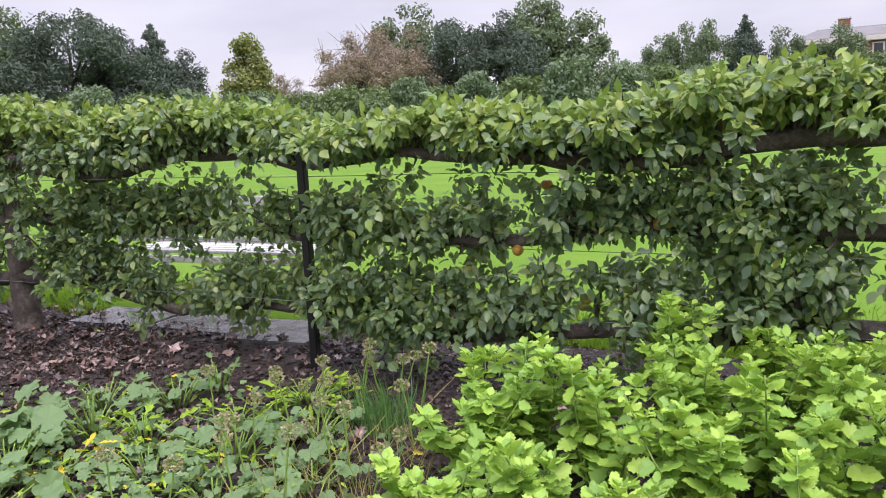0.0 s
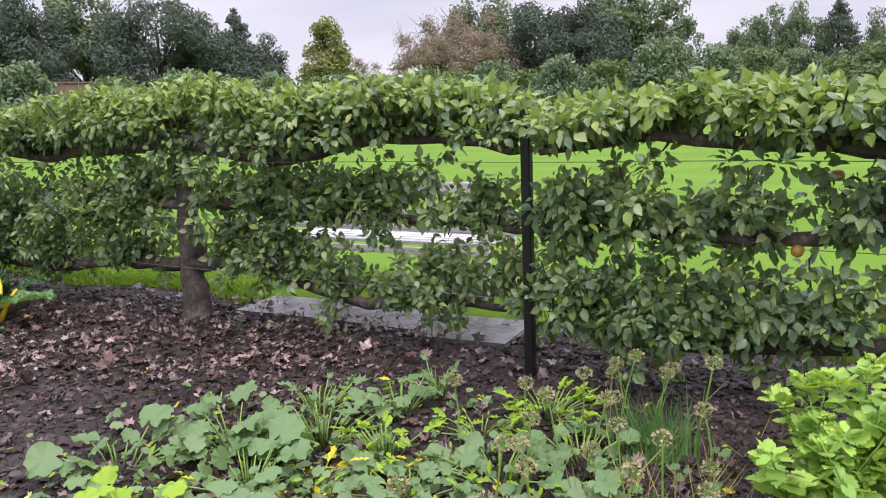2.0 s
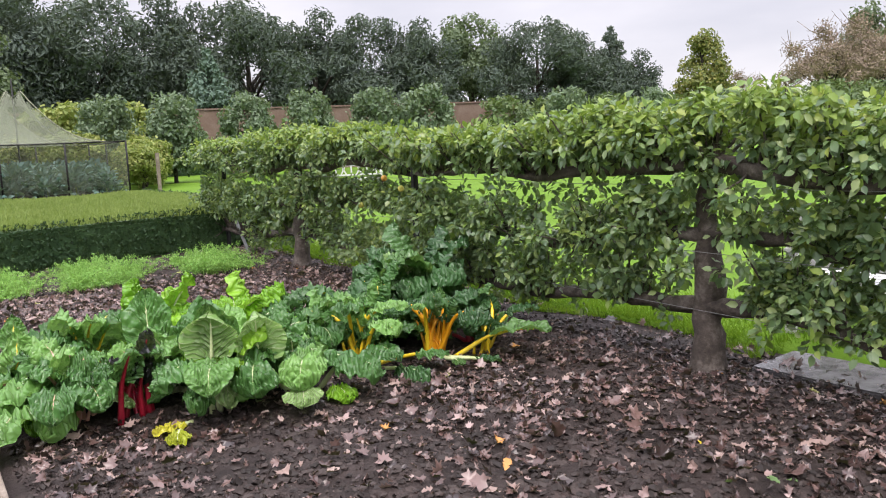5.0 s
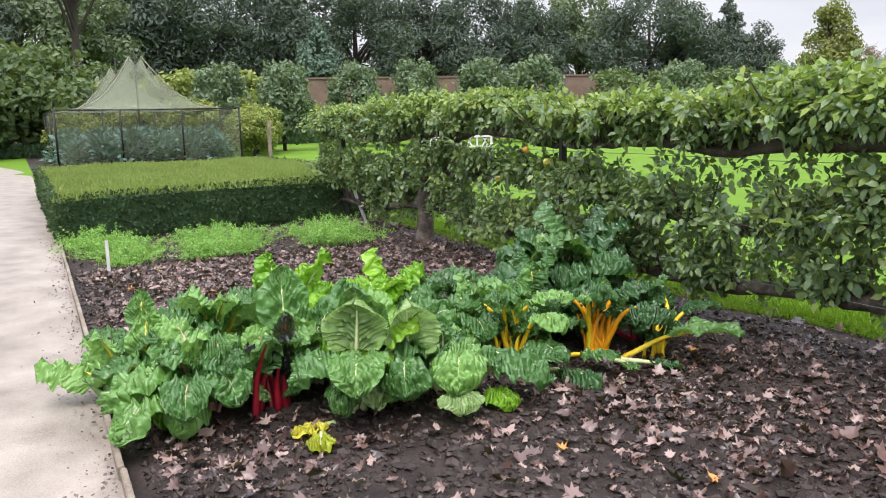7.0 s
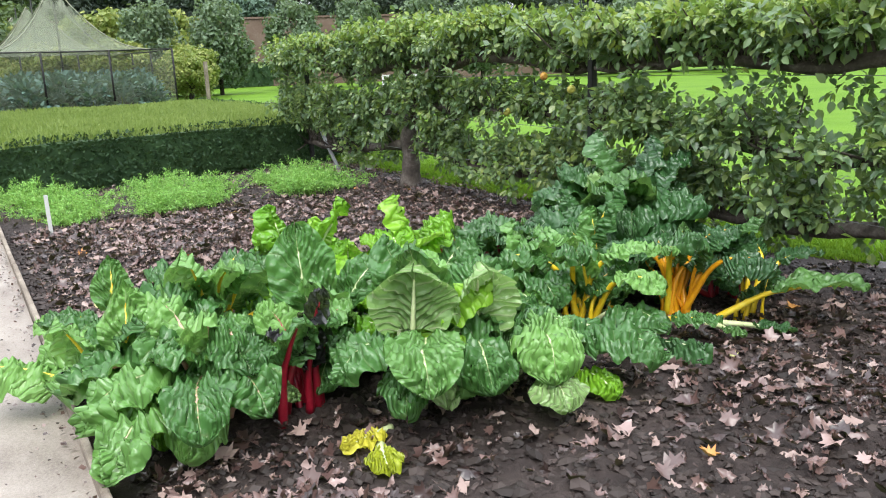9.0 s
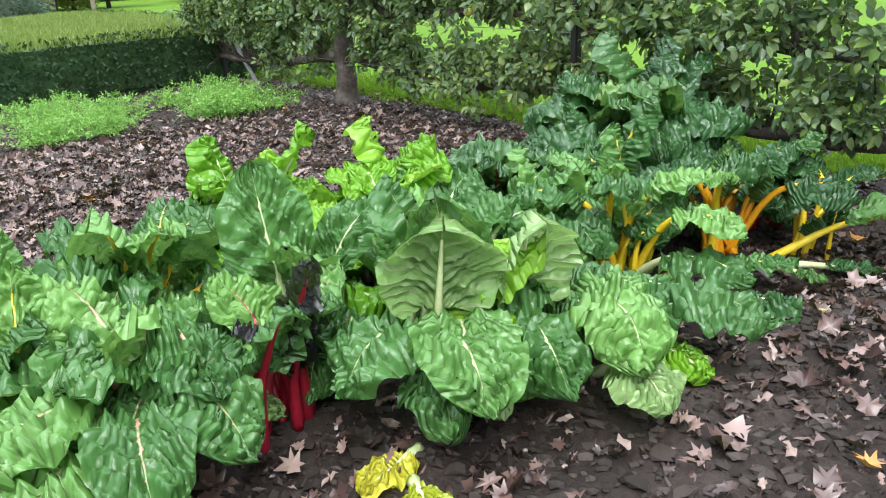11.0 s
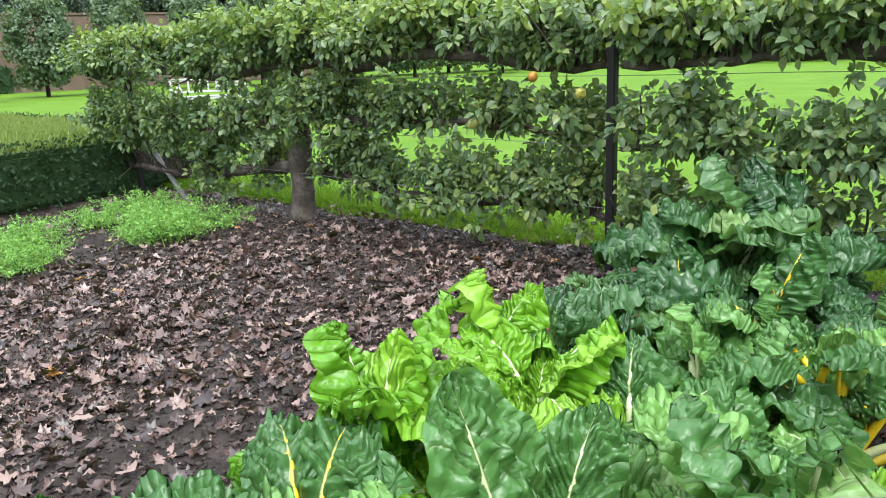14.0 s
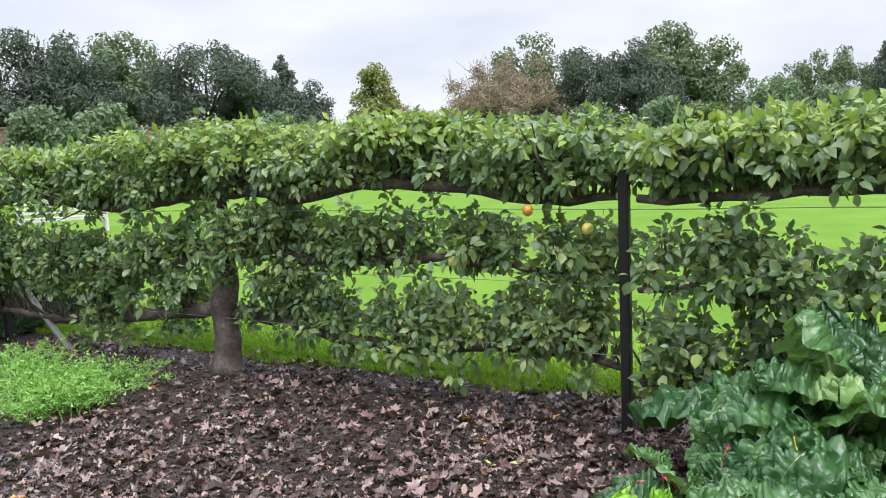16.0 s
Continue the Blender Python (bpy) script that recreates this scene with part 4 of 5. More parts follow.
BLADES = {
    "green": chard_blade_material("chard_blade_green", (0.044, 0.128, 0.034), (0.094, 0.232, 0.060), (0.20, 0.40, 0.10), (0.46, 0.58, 0.26)),
    "dark": chard_blade_material("chard_blade_dark", (0.032, 0.092, 0.032), (0.056, 0.145, 0.046), (0.105, 0.225, 0.062), (0.20, 0.32, 0.14)),
    "lime": chard_blade_material("chard_blade_lime", (0.11, 0.30, 0.018), (0.18, 0.41, 0.024), (0.27, 0.52, 0.045), (0.30, 0.48, 0.10)),
    "pale": chard_blade_material("chard_blade_underside", (0.19, 0.33, 0.10), (0.26, 0.42, 0.14), (0.33, 0.49, 0.18), (0.52, 0.60, 0.34), 0.9, 0.13),
    "purple": chard_blade_material("chard_blade_purple", (0.012, 0.014, 0.016), (0.022, 0.022, 0.026), (0.05, 0.045, 0.055), (0.07, 0.05, 0.06)),
    "yellow": chard_blade_material("chard_blade_yellowing", (0.20, 0.36, 0.02), (0.42, 0.46, 0.03), (0.60, 0.55, 0.05), (0.55, 0.55, 0.15)),
}


def stalk_material(name, a, b, c):
    return rough_stuff(name, [a, b, c], 8.0, 0.32, 0.3, 0.004, 50.0, 0.5)


STALKS = {
    "yellow": stalk_material("yellow_stalk", (0.50, 0.34, 0.01), (0.72, 0.50, 0.02), (0.80, 0.66, 0.10)),
    "orange": stalk_material("orange_stalk", (0.58, 0.22, 0.008), (0.75, 0.33, 0.012), (0.80, 0.52, 0.03)),
    "red": stalk_material("red_stalk", (0.15, 0.004, 0.012), (0.27, 0.008, 0.022), (0.36, 0.03, 0.045)),
    "white": stalk_material("white_stalk", (0.36, 0.44, 0.18), (0.52, 0.58, 0.30), (0.66, 0.68, 0.46)),
    "pink": stalk_material("pink_stalk", (0.45, 0.17, 0.13), (0.55, 0.30, 0.22), (0.62, 0.46, 0.34)),
}


def chard_leaf_mesh(seed, petiole, length, width, lift, bend, kind, crinkle=1.0):
    """One leaf that grows along +y from the origin: (blade mesh, stalk mesh). lift, bend: the angle at the base and how far it turns down."""
    r = np.random.default_rng(seed)
    n, k = 45, 19
    tot = petiole + length
    s = np.linspace(0, 1, 60)
    f = np.clip((s * tot - petiole * 0.6) / (tot - petiole * 0.6), 0, 1)
    ang = np.radians(lift - bend * f ** 1.1)
    ds = tot / 59
    cy, cz = np.concatenate([[0], np.cumsum(np.cos(ang[:-1]) * ds)]), np.concatenate([[0], np.cumsum(np.sin(ang[:-1]) * ds)])
    cx = 0.05 * tot * np.sin(s * 2.2 + r.uniform(0, 6)) * s
    t = np.linspace(0, 1, n)
    sb = (petiole + t * length) / tot
    P = np.stack([np.interp(sb, s, q) for q in (cx, cy, cz)], -1)
    A = np.interp(sb, s, ang)
    nrm = np.stack([0 * A, -np.sin(A), np.cos(A)], -1)
    half = width / 2 * np.clip(np.sin(np.pi * np.clip(0.05 + 0.95 * t, 0, 1) ** 0.80), 0, 1) ** 0.52
    half[-1] = 0.004
    u = np.linspace(-1, 1, k)
    U, T = np.meshgrid(u, t)
    au = abs(U)
    ph = r.uniform(0, 6.28, 6)
    fold = r.uniform(-0.10, 0.12)
    Z = fold * au * half[:, None]
    nv = r.uniform(7.5, 10.0)
    veinph = T * nv - au * 3.2 + 0.55 * np.sin(U * 5 + ph[0] + T * 4) + 0.45 * np.sin(T * 9 + ph[1] + U * 2)
    ridge = np.abs(np.sin(np.pi * veinph)) ** 0.7
    Z = Z + length * crinkle * 0.074 * ridge * np.clip(au * 3.0, 0, 1) * np.clip(1.15 - au, 0, 1)
    mid = np.clip(au * 4.0, 0, 1) * (1 - 0.55 * au ** 2)
    Z = Z + mid * length * crinkle * 0.075 * np.sin(U * 8 + ph[1] + T * 6) * np.sin(T * 29 + ph[2] + U * 5)
    Z = Z + mid * length * crinkle * 0.044 * np.sin(U * 16 + ph[3] + T * 11) * np.sin(T * 39 + ph[4] + U * 6)
    Z = Z + length * 0.048 * au ** 3 * np.sin(T * (13 + 6 * r.uniform()) + ph[3] + (U > 0) * 2.0)
    Z = Z - length * 0.20 * au ** 2 * r.uniform(-0.3, 1.25)
    wob = 1 + 0.05 * np.sin(T * 9 + ph[4]) * au + 0.022 * np.sin(T * 23 + ph[5] + (U > 0) * 1.7)
    V = P[:, None] + nrm[:, None] * Z[..., None]
    V[..., 0] += U * half[:, None] * wob
    V = V.reshape(-1, 3)
    i, j = np.meshgrid(np.arange(n - 1), np.arange(k - 1), indexing="ij")
    F = np.stack([i * k + j, i * k + j + 1, (i + 1) * k + j + 1, (i + 1) * k + j], -1).reshape(-1, 4)
    uv = np.stack([(U * 0.5 + 0.5), T], -1).reshape(-1, 2)
    blade = mesh_np("blade", V, F, BLADES[kind], uv=uv, uv2=np.stack([veinph, au], -1).reshape(-1, 2))
    ss = np.linspace(0, (petiole + 0.72 * length) / tot, 16)
    sp = np.stack([np.interp(ss, s, q) for q in (cx, cy, cz)], -1)
    sa = np.interp(ss, s, ang)
    rad = np.interp(ss, [0, petiole / tot, 1], [0.021, 0.0125, 0.0015])
    sp += np.stack([0 * sa, np.sin(sa), -np.cos(sa)], -1) * (0.8 * rad * np.clip((ss * tot - petiole) / 0.04, 0, 1))[:, None]
    sv, sf, sc = tube(sp, rad, 7, 0.04, seed)
    stalk = mesh_np("stalk", sv, [sf, sc], None)
    return blade, stalk


LEAVES = {}


def leaf_set(kind, stalk, size, leggy=1.0):
    """A few shared leaf shapes of one kind, with a stalk of one colour."""
    key = (kind, stalk, size, leggy)
    if key not in LEAVES:
        out = []
        for v in range(9):
            sd = 1000 + 37 * v + 7 * len(LEAVES)
            r = np.random.default_rng(sd)
            pet, ln = leggy * size * r.uniform(0.35, 0.62), size * r.uniform(0.66, 0.98)
            bl, st = chard_leaf_mesh(sd, pet, ln, ln * r.uniform(0.56, 0.78), (88, 85, 80, 78, 74, 68, 62, 80, 54)[v], (40, 85, 115, 140, 150, 140, 120, 175, 95)[v], kind)
            st.materials.append(STALKS[stalk])
            out.append((bl, st))
        LEAVES[key] = out
    return LEAVES[key]


CHARD_LABEL = {
    "yellow": "green chard plant with crinkled leaves on yellow stalks", "orange": "green chard plant with crinkled leaves on orange stalks",
    "red": "chard plant with crinkled leaves on deep red stalks", "white": "large chard plant with crinkled leaves on pale stalks",
    "pink": "chard plant with broad green leaves on pinkish stalks",
}


def chard(x, y, kind, stalk, size, count, seed, label="", spread=1.0, mixed=(0.04, 0.15), leggy=1.0, clear=None):
    r = np.random.default_rng(seed)
    c = thing("chard_plant", (x, y, 0), label or CHARD_LABEL[stalk], "chard", "rainbow chard row", turn=r.uniform(0, 360))
    shapes = leaf_set(kind, stalk, size, leggy)
    base_turn = math.degrees(c.matrix_world.to_euler().z)
    for k in range(count):
        v = int(np.clip(k * 8.99 / count + r.normal() * 0.7, 0, 8))
        spin = 137.5 * k + r.normal() * 14
        if clear and v > 1 and abs((spin + base_turn + 90 - clear[0] + 180) % 360 - 180) < clear[1]:
            continue
        bl, st = shapes[v]
        odd = r.uniform()
        if odd < mixed[0]:
            bl, st = leaf_set("pale", stalk, size)[(3, 7, 4)[k % 3]]
        elif odd < mixed[1]:
            bl, st = leaf_set("lime", stalk, size)[v]
        m = pose(0.05 * r.normal(), 0.05 * r.normal(), -0.015, r.normal() * 6 * spread, r.normal() * 7, spin) @ Matrix.Scale(r.uniform(0.55, 1.10), 4)
        leaf = part("leaf", bl, c, m=m)
        part("stalk", st, leaf, stalk + " stalk")
    return c


CHARDS = [
    # x, y, blade, stalk, size, leaves
    (-7.50, 0.80, "green", "pink", 0.46, 17), (-7.38, 1.16, "green", "red", 0.34, 8), (-7.17, 1.60, "green", "white", 0.48, 17), (-7.12, 2.10, "green", "white", 0.46, 15),
    (-7.30, 2.66, "green", "yellow", 0.42, 13), (-7.22, 3.28, "dark", "orange", 0.40, 13), (-6.95, 3.50, "dark", "yellow", 0.36, 7), (-7.25, 3.72, "dark", "red", 0.34, 7),
    (-7.98, 1.00, "green", "yellow", 0.46, 15), (-7.62, 1.50, "green", "white", 0.42, 12), (-8.18, 1.48, "lime", "white", 0.46, 14), (-8.05, 2.05, "lime", "white", 0.40, 13),
    (-7.55, 2.05, "green", "white", 0.46, 14), (-7.62, 2.55, "green", "white", 0.44, 14), (-7.62, 3.00, "green", "yellow", 0.44, 13), (-8.15, 2.60, "dark", "red", 0.38, 11),
    (-8.35, 3.10, "dark", "red", 0.40, 11), (-8.00, 3.10, "dark", "yellow", 0.42, 12), (-7.95, 3.62, "dark", "white", 0.68, 22), (-8.05, 0.62, "green", "yellow", 0.38, 10), (-7.72, 0.55, "green", "yellow", 0.34, 9),
    (-8.28, 2.32, "lime", "white", 0.40, 14), (-8.30, 1.82, "lime", "white", 0.42, 13),
]
# sides on which a plant is open, so that its stalks show: plant, compass way, half width
CLEAR = {0: (40, 34), 1: (-26, 70), 2: (-115, 34), 3: (70, 30), 4: (-30, 80), 5: (-32, 85), 6: (-60, 80)}
plants = []
for i, (x, y, kd, st, sz, ct) in enumerate(CHARDS):
    plants.append(chard(x, y, kd, st, sz, int(ct * 1.65), 300 + i, leggy={"red": 1.6, "orange": 1.7, "yellow": 1.5, "pink": 1.35}.get(st, 1.25), mixed=(0.0, 0.03) if kd == "dark" else (0.04, 0.10), clear=CLEAR.get(i)))


def hero_leaf(plant, kind, stalk, petiole, length, width, lift, bend, facing, seed, crinkle=1.0, off=(0, 0)):
    """One leaf that stands out; facing: the compass way it leans, in degrees from +x."""
    bl, st = chard_leaf_mesh(seed, petiole, length, width, lift, bend, kind, crinkle)
    st.materials.append(STALKS[stalk])
    turn = math.degrees(plant.matrix_world.to_euler().z)
    m = Matrix.Rotation(radians(-turn), 4, "Z") @ pose(off[0], off[1], 0.0, 0, 0, facing - 90)
    leaf = part("leaf", bl, plant, m=m)
    part("stalk", st, leaf, stalk + " stalk")


hero_leaf(plants[2], "pale", "white", 0.34, 0.30, 0.36, 99, 30, -38, 2001, 0.7, (0.12, -0.10))
hero_leaf(plants[3], "pale", "white", 0.30, 0.32, 0.34, 84, 18, 0, 2002, 0.7, (0.06, -0.30))
hero_leaf(plants[2], "green", "white", 0.34, 0.28, 0.29, 76, 165, -38, 2090, 1.2, (0.05, 0.02))
hero_leaf(plants[3], "green", "white", 0.28, 0.42, 0.30, 62, 125, -28, 2091, 1.2, (0.02, -0.25))
hero_leaf(plants[3], "pale", "white", 0.22, 0.26, 0.24, 40, 80, -20, 2092, 0.8, (0.22, -0.10))
hero_leaf(plants[2], "green", "white", 0.32, 0.32, 0.30, 74, 150, -30, 2003, 1.2, (0.12, -0.05))
hero_leaf(plants[3], "green", "white", 0.26, 0.42, 0.30, 64, 130, -30, 2004, 1.2, (0.1, 0))
hero_leaf(plants[3], "green", "white", 0.26, 0.40, 0.28, 50, 95, 20, 2005, 1.2, (0.1, 0.1))
hero_leaf(plants[0], "green", "pink", 0.28, 0.42, 0.28, 70, 150, -70, 2006, 1.2, (0.1, -0.05))
hero_leaf(plants[0], "green", "pink", 0.30, 0.44, 0.24, 88, 120, -160, 2007, 1.2)
hero_leaf(plants[0], "green", "yellow", 0.24, 0.44, 0.26, 50, 90, -110, 2008, 1.2)
hero_leaf(plants[0], "green", "pink", 0.20, 0.46, 0.28, 50, 112, -45, 2070, 1.2, (0.08, -0.08))
hero_leaf(plants[0], "green", "pink", 0.26, 0.42, 0.28, 62, 120, -100, 2071, 1.2)
hero_leaf(plants[2], "green", "white", 0.30, 0.36, 0.30, 66, 128, -75, 2072, 1.2)
hero_leaf(plants[3], "green", "white", 0.22, 0.34, 0.26, 52, 110, -70, 2073, 1.2, (0.15, -0.1))
hero_leaf(plants[3], "lime", "white", 0.10, 0.26, 0.2, 30, 60, -10, 2074, 1.0, (0.2, 0.15))
hero_leaf(plants[0], "green", "pink", 0.30, 0.36, 0.28, 64, 135, 12, 2093, 1.1, (0.05, 0.02))
hero_leaf(plants[0], "green", "pink", 0.34, 0.38, 0.26, 52, 105, -14, 2094, 1.1, (0.05, -0.02))
hero_leaf(plants[0], "green", "pink", 0.36, 0.38, 0.16, 88, 150, 5, 2095, 1.3, (-0.02, 0.06))
hero_leaf(plants[1], "purple", "red", 0.34, 0.22, 0.13, 88, 40, 0, 2096, 1.4, (0.06, 0.05))
hero_leaf(plants[1], "purple", "red", 0.20, 0.28, 0.12, 84, 30, 10, 2009, 1.3, (0.08, 0.0))
hero_leaf(plants[1], "purple", "red", 0.22, 0.24, 0.12, 82, 60, -75, 2010, 1.3, (0.06, 0.02))
for k in range(4):
    hero_leaf(plants[1], "green", "red", 0.25, 0.28, 0.22, 84 - 5 * k, 80, 80 * k + 20, 2011 + k, 1.2)
hero_leaf(plants[10], "lime", "white", 0.36, 0.36, 0.24, 90, 25, 200, 2020, 0.7)
hero_leaf(plants[10], "lime", "white", 0.30, 0.36, 0.24, 84, 40, 120, 2021, 0.7)
hero_leaf(plants[11], "lime", "white", 0.30, 0.34, 0.24, 84, 60, 40, 2022, 0.7)
for k in range(6):
    hero_leaf(plants[10 + k % 2], "lime", "white", 0.30 + 0.02 * k, 0.32, 0.22, 88 - 3 * k, 60 + 18 * k, 75 * k - 60, 2080 + k, 0.8)
hero_leaf(plants[8], "green", "yellow", 0.34, 0.40, 0.24, 84, 120, -150, 2023, 1.2)
hero_leaf(plants[8], "green", "yellow", 0.32, 0.40, 0.24, 80, 90, -60, 2024, 1.2)
hero_leaf(plants[19], "green", "yellow", 0.34, 0.34, 0.20, 28, 30, -150, 2025, 1.2)
hero_leaf(plants[20], "green", "yellow", 0.32, 0.34, 0.20, 36, 40, -120, 2026, 1.2)
hero_leaf(plants[6], "dark", "yellow", 0.34, 0.44, 0.26, 34, 50, 38, 2027, 0.7, (-0.06, -0.20))
hero_leaf(plants[6], "dark", "white", 0.30, 0.20, 0.12, 8, 10, 12, 2028, 1.0, (-0.10, -0.25))
hero_leaf(plants[6], "dark", "white", 0.28, 0.16, 0.10, 10, 12, -12, 2029, 1.0, (-0.14, -0.28))
for k in range(5):
    hero_leaf(plants[5], "dark", "orange", 0.40, 0.30, 0.22, 84 - 7 * k, 110, (-35, 60, -120, 20, 150)[k], 2030 + k, 1.1, (0.03 * k - 0.05, 0.0))
    hero_leaf(plants[4], "green", "yellow", 0.40, 0.30, 0.22, 86 - 7 * k, 110, (-40, 50, -130, 0, 140)[k], 2035 + k, 1.1, (0.03 * k - 0.05, 0.0))
hero_leaf(plants[5], "green", "yellow", 0.42, 0.14, 0.15, 84, 100, -40, 2043, 0.8, (0.0, -0.08))
hero_leaf(plants[4], "green", "yellow", 0.42, 0.24, 0.16, 16, 18, 40, 2040, 1.0, (0.04, 0.0))
hero_leaf(plants[4], "dark", "white", 0.36, 0.30, 0.18, 10, 10, 15, 2041, 1.0, (0.06, -0.04))
hero_leaf(plants[4], "green", "white", 0.30, 0.38, 0.26, 40, 66, -8, 2042, 0.8)
for k in range(3):
    hero_leaf(plants[18], "dark", "white", 0.50, 0.46, 0.34, 92 - 10 * k, 110, -120 + 60 * k, 2050 + k, 1.1)
hero_leaf(plants[18], "pale", "white", 0.52, 0.36, 0.30, 92, 100, -90, 2054, 0.9)
hero_leaf(plants[2], "yellow", "white", 0.06, 0.20, 0.14, 12, 20, -70, 2060, 1.0, (0.2, -0.25))
hero_leaf(plants[2], "yellow", "white", 0.06, 0.18, 0.14, 16, 30, -20, 2061, 1.2, (0.3, -0.35))


# ---- leaf litter and crumbs on the soil ----
def fan_leaf(outline, curl=0.12):
    """A flat leaf from its outline (x, y) with a middle vein."""
    o = np.array(outline, float)
    z = curl * (abs(o[:, 0]) * 1.6 + 0.5 * (o[:, 1] - 0.4) ** 2)
    v = np.concatenate([[(0, 0.42, 0)], np.c_[o, z]])
    k = np.arange(1, len(o) + 1)
    return v, np.stack([np.zeros_like(k), k, np.roll(k, -1)], -1)


LOBED = fan_leaf([(0, 0), (.20, .14), (.46, .06), (.34, .30), (.56, .46), (.30, .52), (.38, .78), (.12, .70), (0, 1), (-.14, .72), (-.36, .80), (-.30, .54), (-.55, .50), (-.33, .32), (-.44, .10), (-.18, .16)], 0.22)
LONG = fan_leaf([(0, 0), (.16, .2), (.10, .3), (.26, .42), (.16, .54), (.24, .70), (.10, .82), (0, 1), (-.12, .8), (-.22, .68), (-.15, .52), (-.25, .40), (-.11, .28), (-.15, .18)], 0.3)


def scalloped(n=28, lobes=7):
    """A round leaf with shallow scallops and a notch at the stalk."""
    out = []
    for i in range(n):
        a = 2 * math.pi * i / n - math.pi / 2
        q = 0.5 * (1 + 0.07 * math.cos(lobes * (a + math.pi / 2) + math.pi) + 0.04 * math.sin(3 * a))
        if i == 0:
            q = 0.30
        out.append((q * 1.06 * math.cos(a), 0.46 + q * math.sin(a)))
    v, f = fan_leaf(out, 0.12)
    v[1:, 2] += [0.05 * math.cos(lobes * (2 * math.pi * i / n)) for i in range(n)]
    return v, f


ROUND = scalloped()
SERRATE = fan_leaf([(0, 0), (.22, .05), (.28, .16), (.40, .18), (.36, .28), (.46, .34), (.38, .44), (.44, .54), (.33, .60), (.36, .72), (.22, .76), (.20, .88), (.08, .90), (0, 1), (-.08, .90), (-.20, .88), (-.22, .76), (-.36, .72), (-.33, .60), (-.44, .54), (-.38, .44), (-.46, .34), (-.36, .28), (-.40, .18), (-.28, .16), (-.22, .05)], 0.14)


def flat_scatter(n, rng, xr, yr, dens):
    """Points on the bed, kept by a density from 0 to 1."""
    x, y = rng.uniform(*xr, n * 3), rng.uniform(*yr, n * 3)
    keep = rng.uniform(size=n * 3) < dens(x, y)
    x, y = x[keep][:n], y[keep][:n]
    return np.stack([x, y, bed_z(x, y)], -1)


def litter_density(x, y):
    patch = np.clip(0.6 + 0.5 * waves(x, y, 77, 2.2), 0.25, 1)
    west = np.clip((-7.6 - x) / 1.0, 0, 1) * np.where((x < -12.2) & (y < 4.3), 0.18, 1.0)
    mid = ((x > -7.2) & (x < -2.6)) * 0.68
    east = (x >= -2.6) * 0.13
    return patch * np.clip(west + mid + east, 0, 1) * np.where(y > 4.75, 0.6, 1)


rg = np.random.default_rng(90)
# pale litter: pinkish sky sheen on the leaves, given as base colour
M["pale_litter"] = leafy("pale_sky_sheen_leaf", [(0.16, 0.10, 0.085), (0.26, 0.18, 0.155), (0.38, 0.29, 0.26)], 0.5, 0.08, 0.4, 1.5)
M["crumb"] = leafy("dark_leaf_crumb", [(0.014, 0.010, 0.009), (0.04, 0.028, 0.025), (0.11, 0.08, 0.072)], 0.55, 0.0, 0.35, 3.0)
litter = thing("leaf_litter", (0, 0, 0), "brown fallen leaves, some coloured with pinkish sky sheen, strewn over the wet soil", "leaf litter", kind="stuff")
for nm, temp, cnt, lo, hi in (("lobed_litter", LOBED, 7500, 0.035, 0.115), ("curled_litter", LONG, 8000, 0.03, 0.10)):
    at = flat_scatter(cnt, rg, (-14.5, 3.5), (0.5, 5.0), litter_density)
    at[:, 2] += rg.uniform(0.004, 0.030, len(at))
    al = rg.normal(size=at.shape) * np.array([1, 1, 0.3])
    up = np.array([0, 0, 1.0]) + rg.normal(size=at.shape) * 0.5
    L = lo + (hi - lo) * rg.beta(1.3, 2.2, len(at))
    part(nm, leaf_mesh(nm, temp, at, al, up, L, L * rg.uniform(0.5, 1.1, len(at)), M["litter"], 0.08, cnt), litter, kind="stuff")
at = flat_scatter(5200, rg, (-14.5, 3.5), (0.5, 4.9), lambda x, y: litter_density(x, y) * np.where(x < -8, 1.0, 0.45))
at[:, 2] += rg.uniform(0.015, 0.035, len(at))
L = 0.02 + 0.075 * rg.beta(1.2, 2.5, len(at))
part("pale_scraps", leaf_mesh("pale_scraps", LONG, at, rg.normal(size=at.shape) * np.array([1, 1, 0.25]), np.array([0, 0, 1.0]) + rg.normal(size=at.shape) * .35, L, L * rg.uniform(.4, 1.1, len(at)), M["pale_litter"], 0.10, 5), litter, kind="stuff")
at = flat_scatter(30000, rg, (-14.8, 3.8), (0.42, 5.05), lambda x, y: np.clip(0.35 + 0.5 * litter_density(x, y), 0, 1))
at[:, 2] += rg.uniform(0, 0.012, len(at))
L = rg.uniform(0.008, 0.034, len(at))
part("fragments", leaf_mesh("fragments", CARD, at, rg.normal(size=at.shape) * np.array([1, 1, .5]), np.array([0, 0, 1.0]) + rg.normal(size=at.shape) * .5, L, L * rg.uniform(.12, .45, len(at)), M["crumb"], 0.25, 3), litter, kind="stuff")

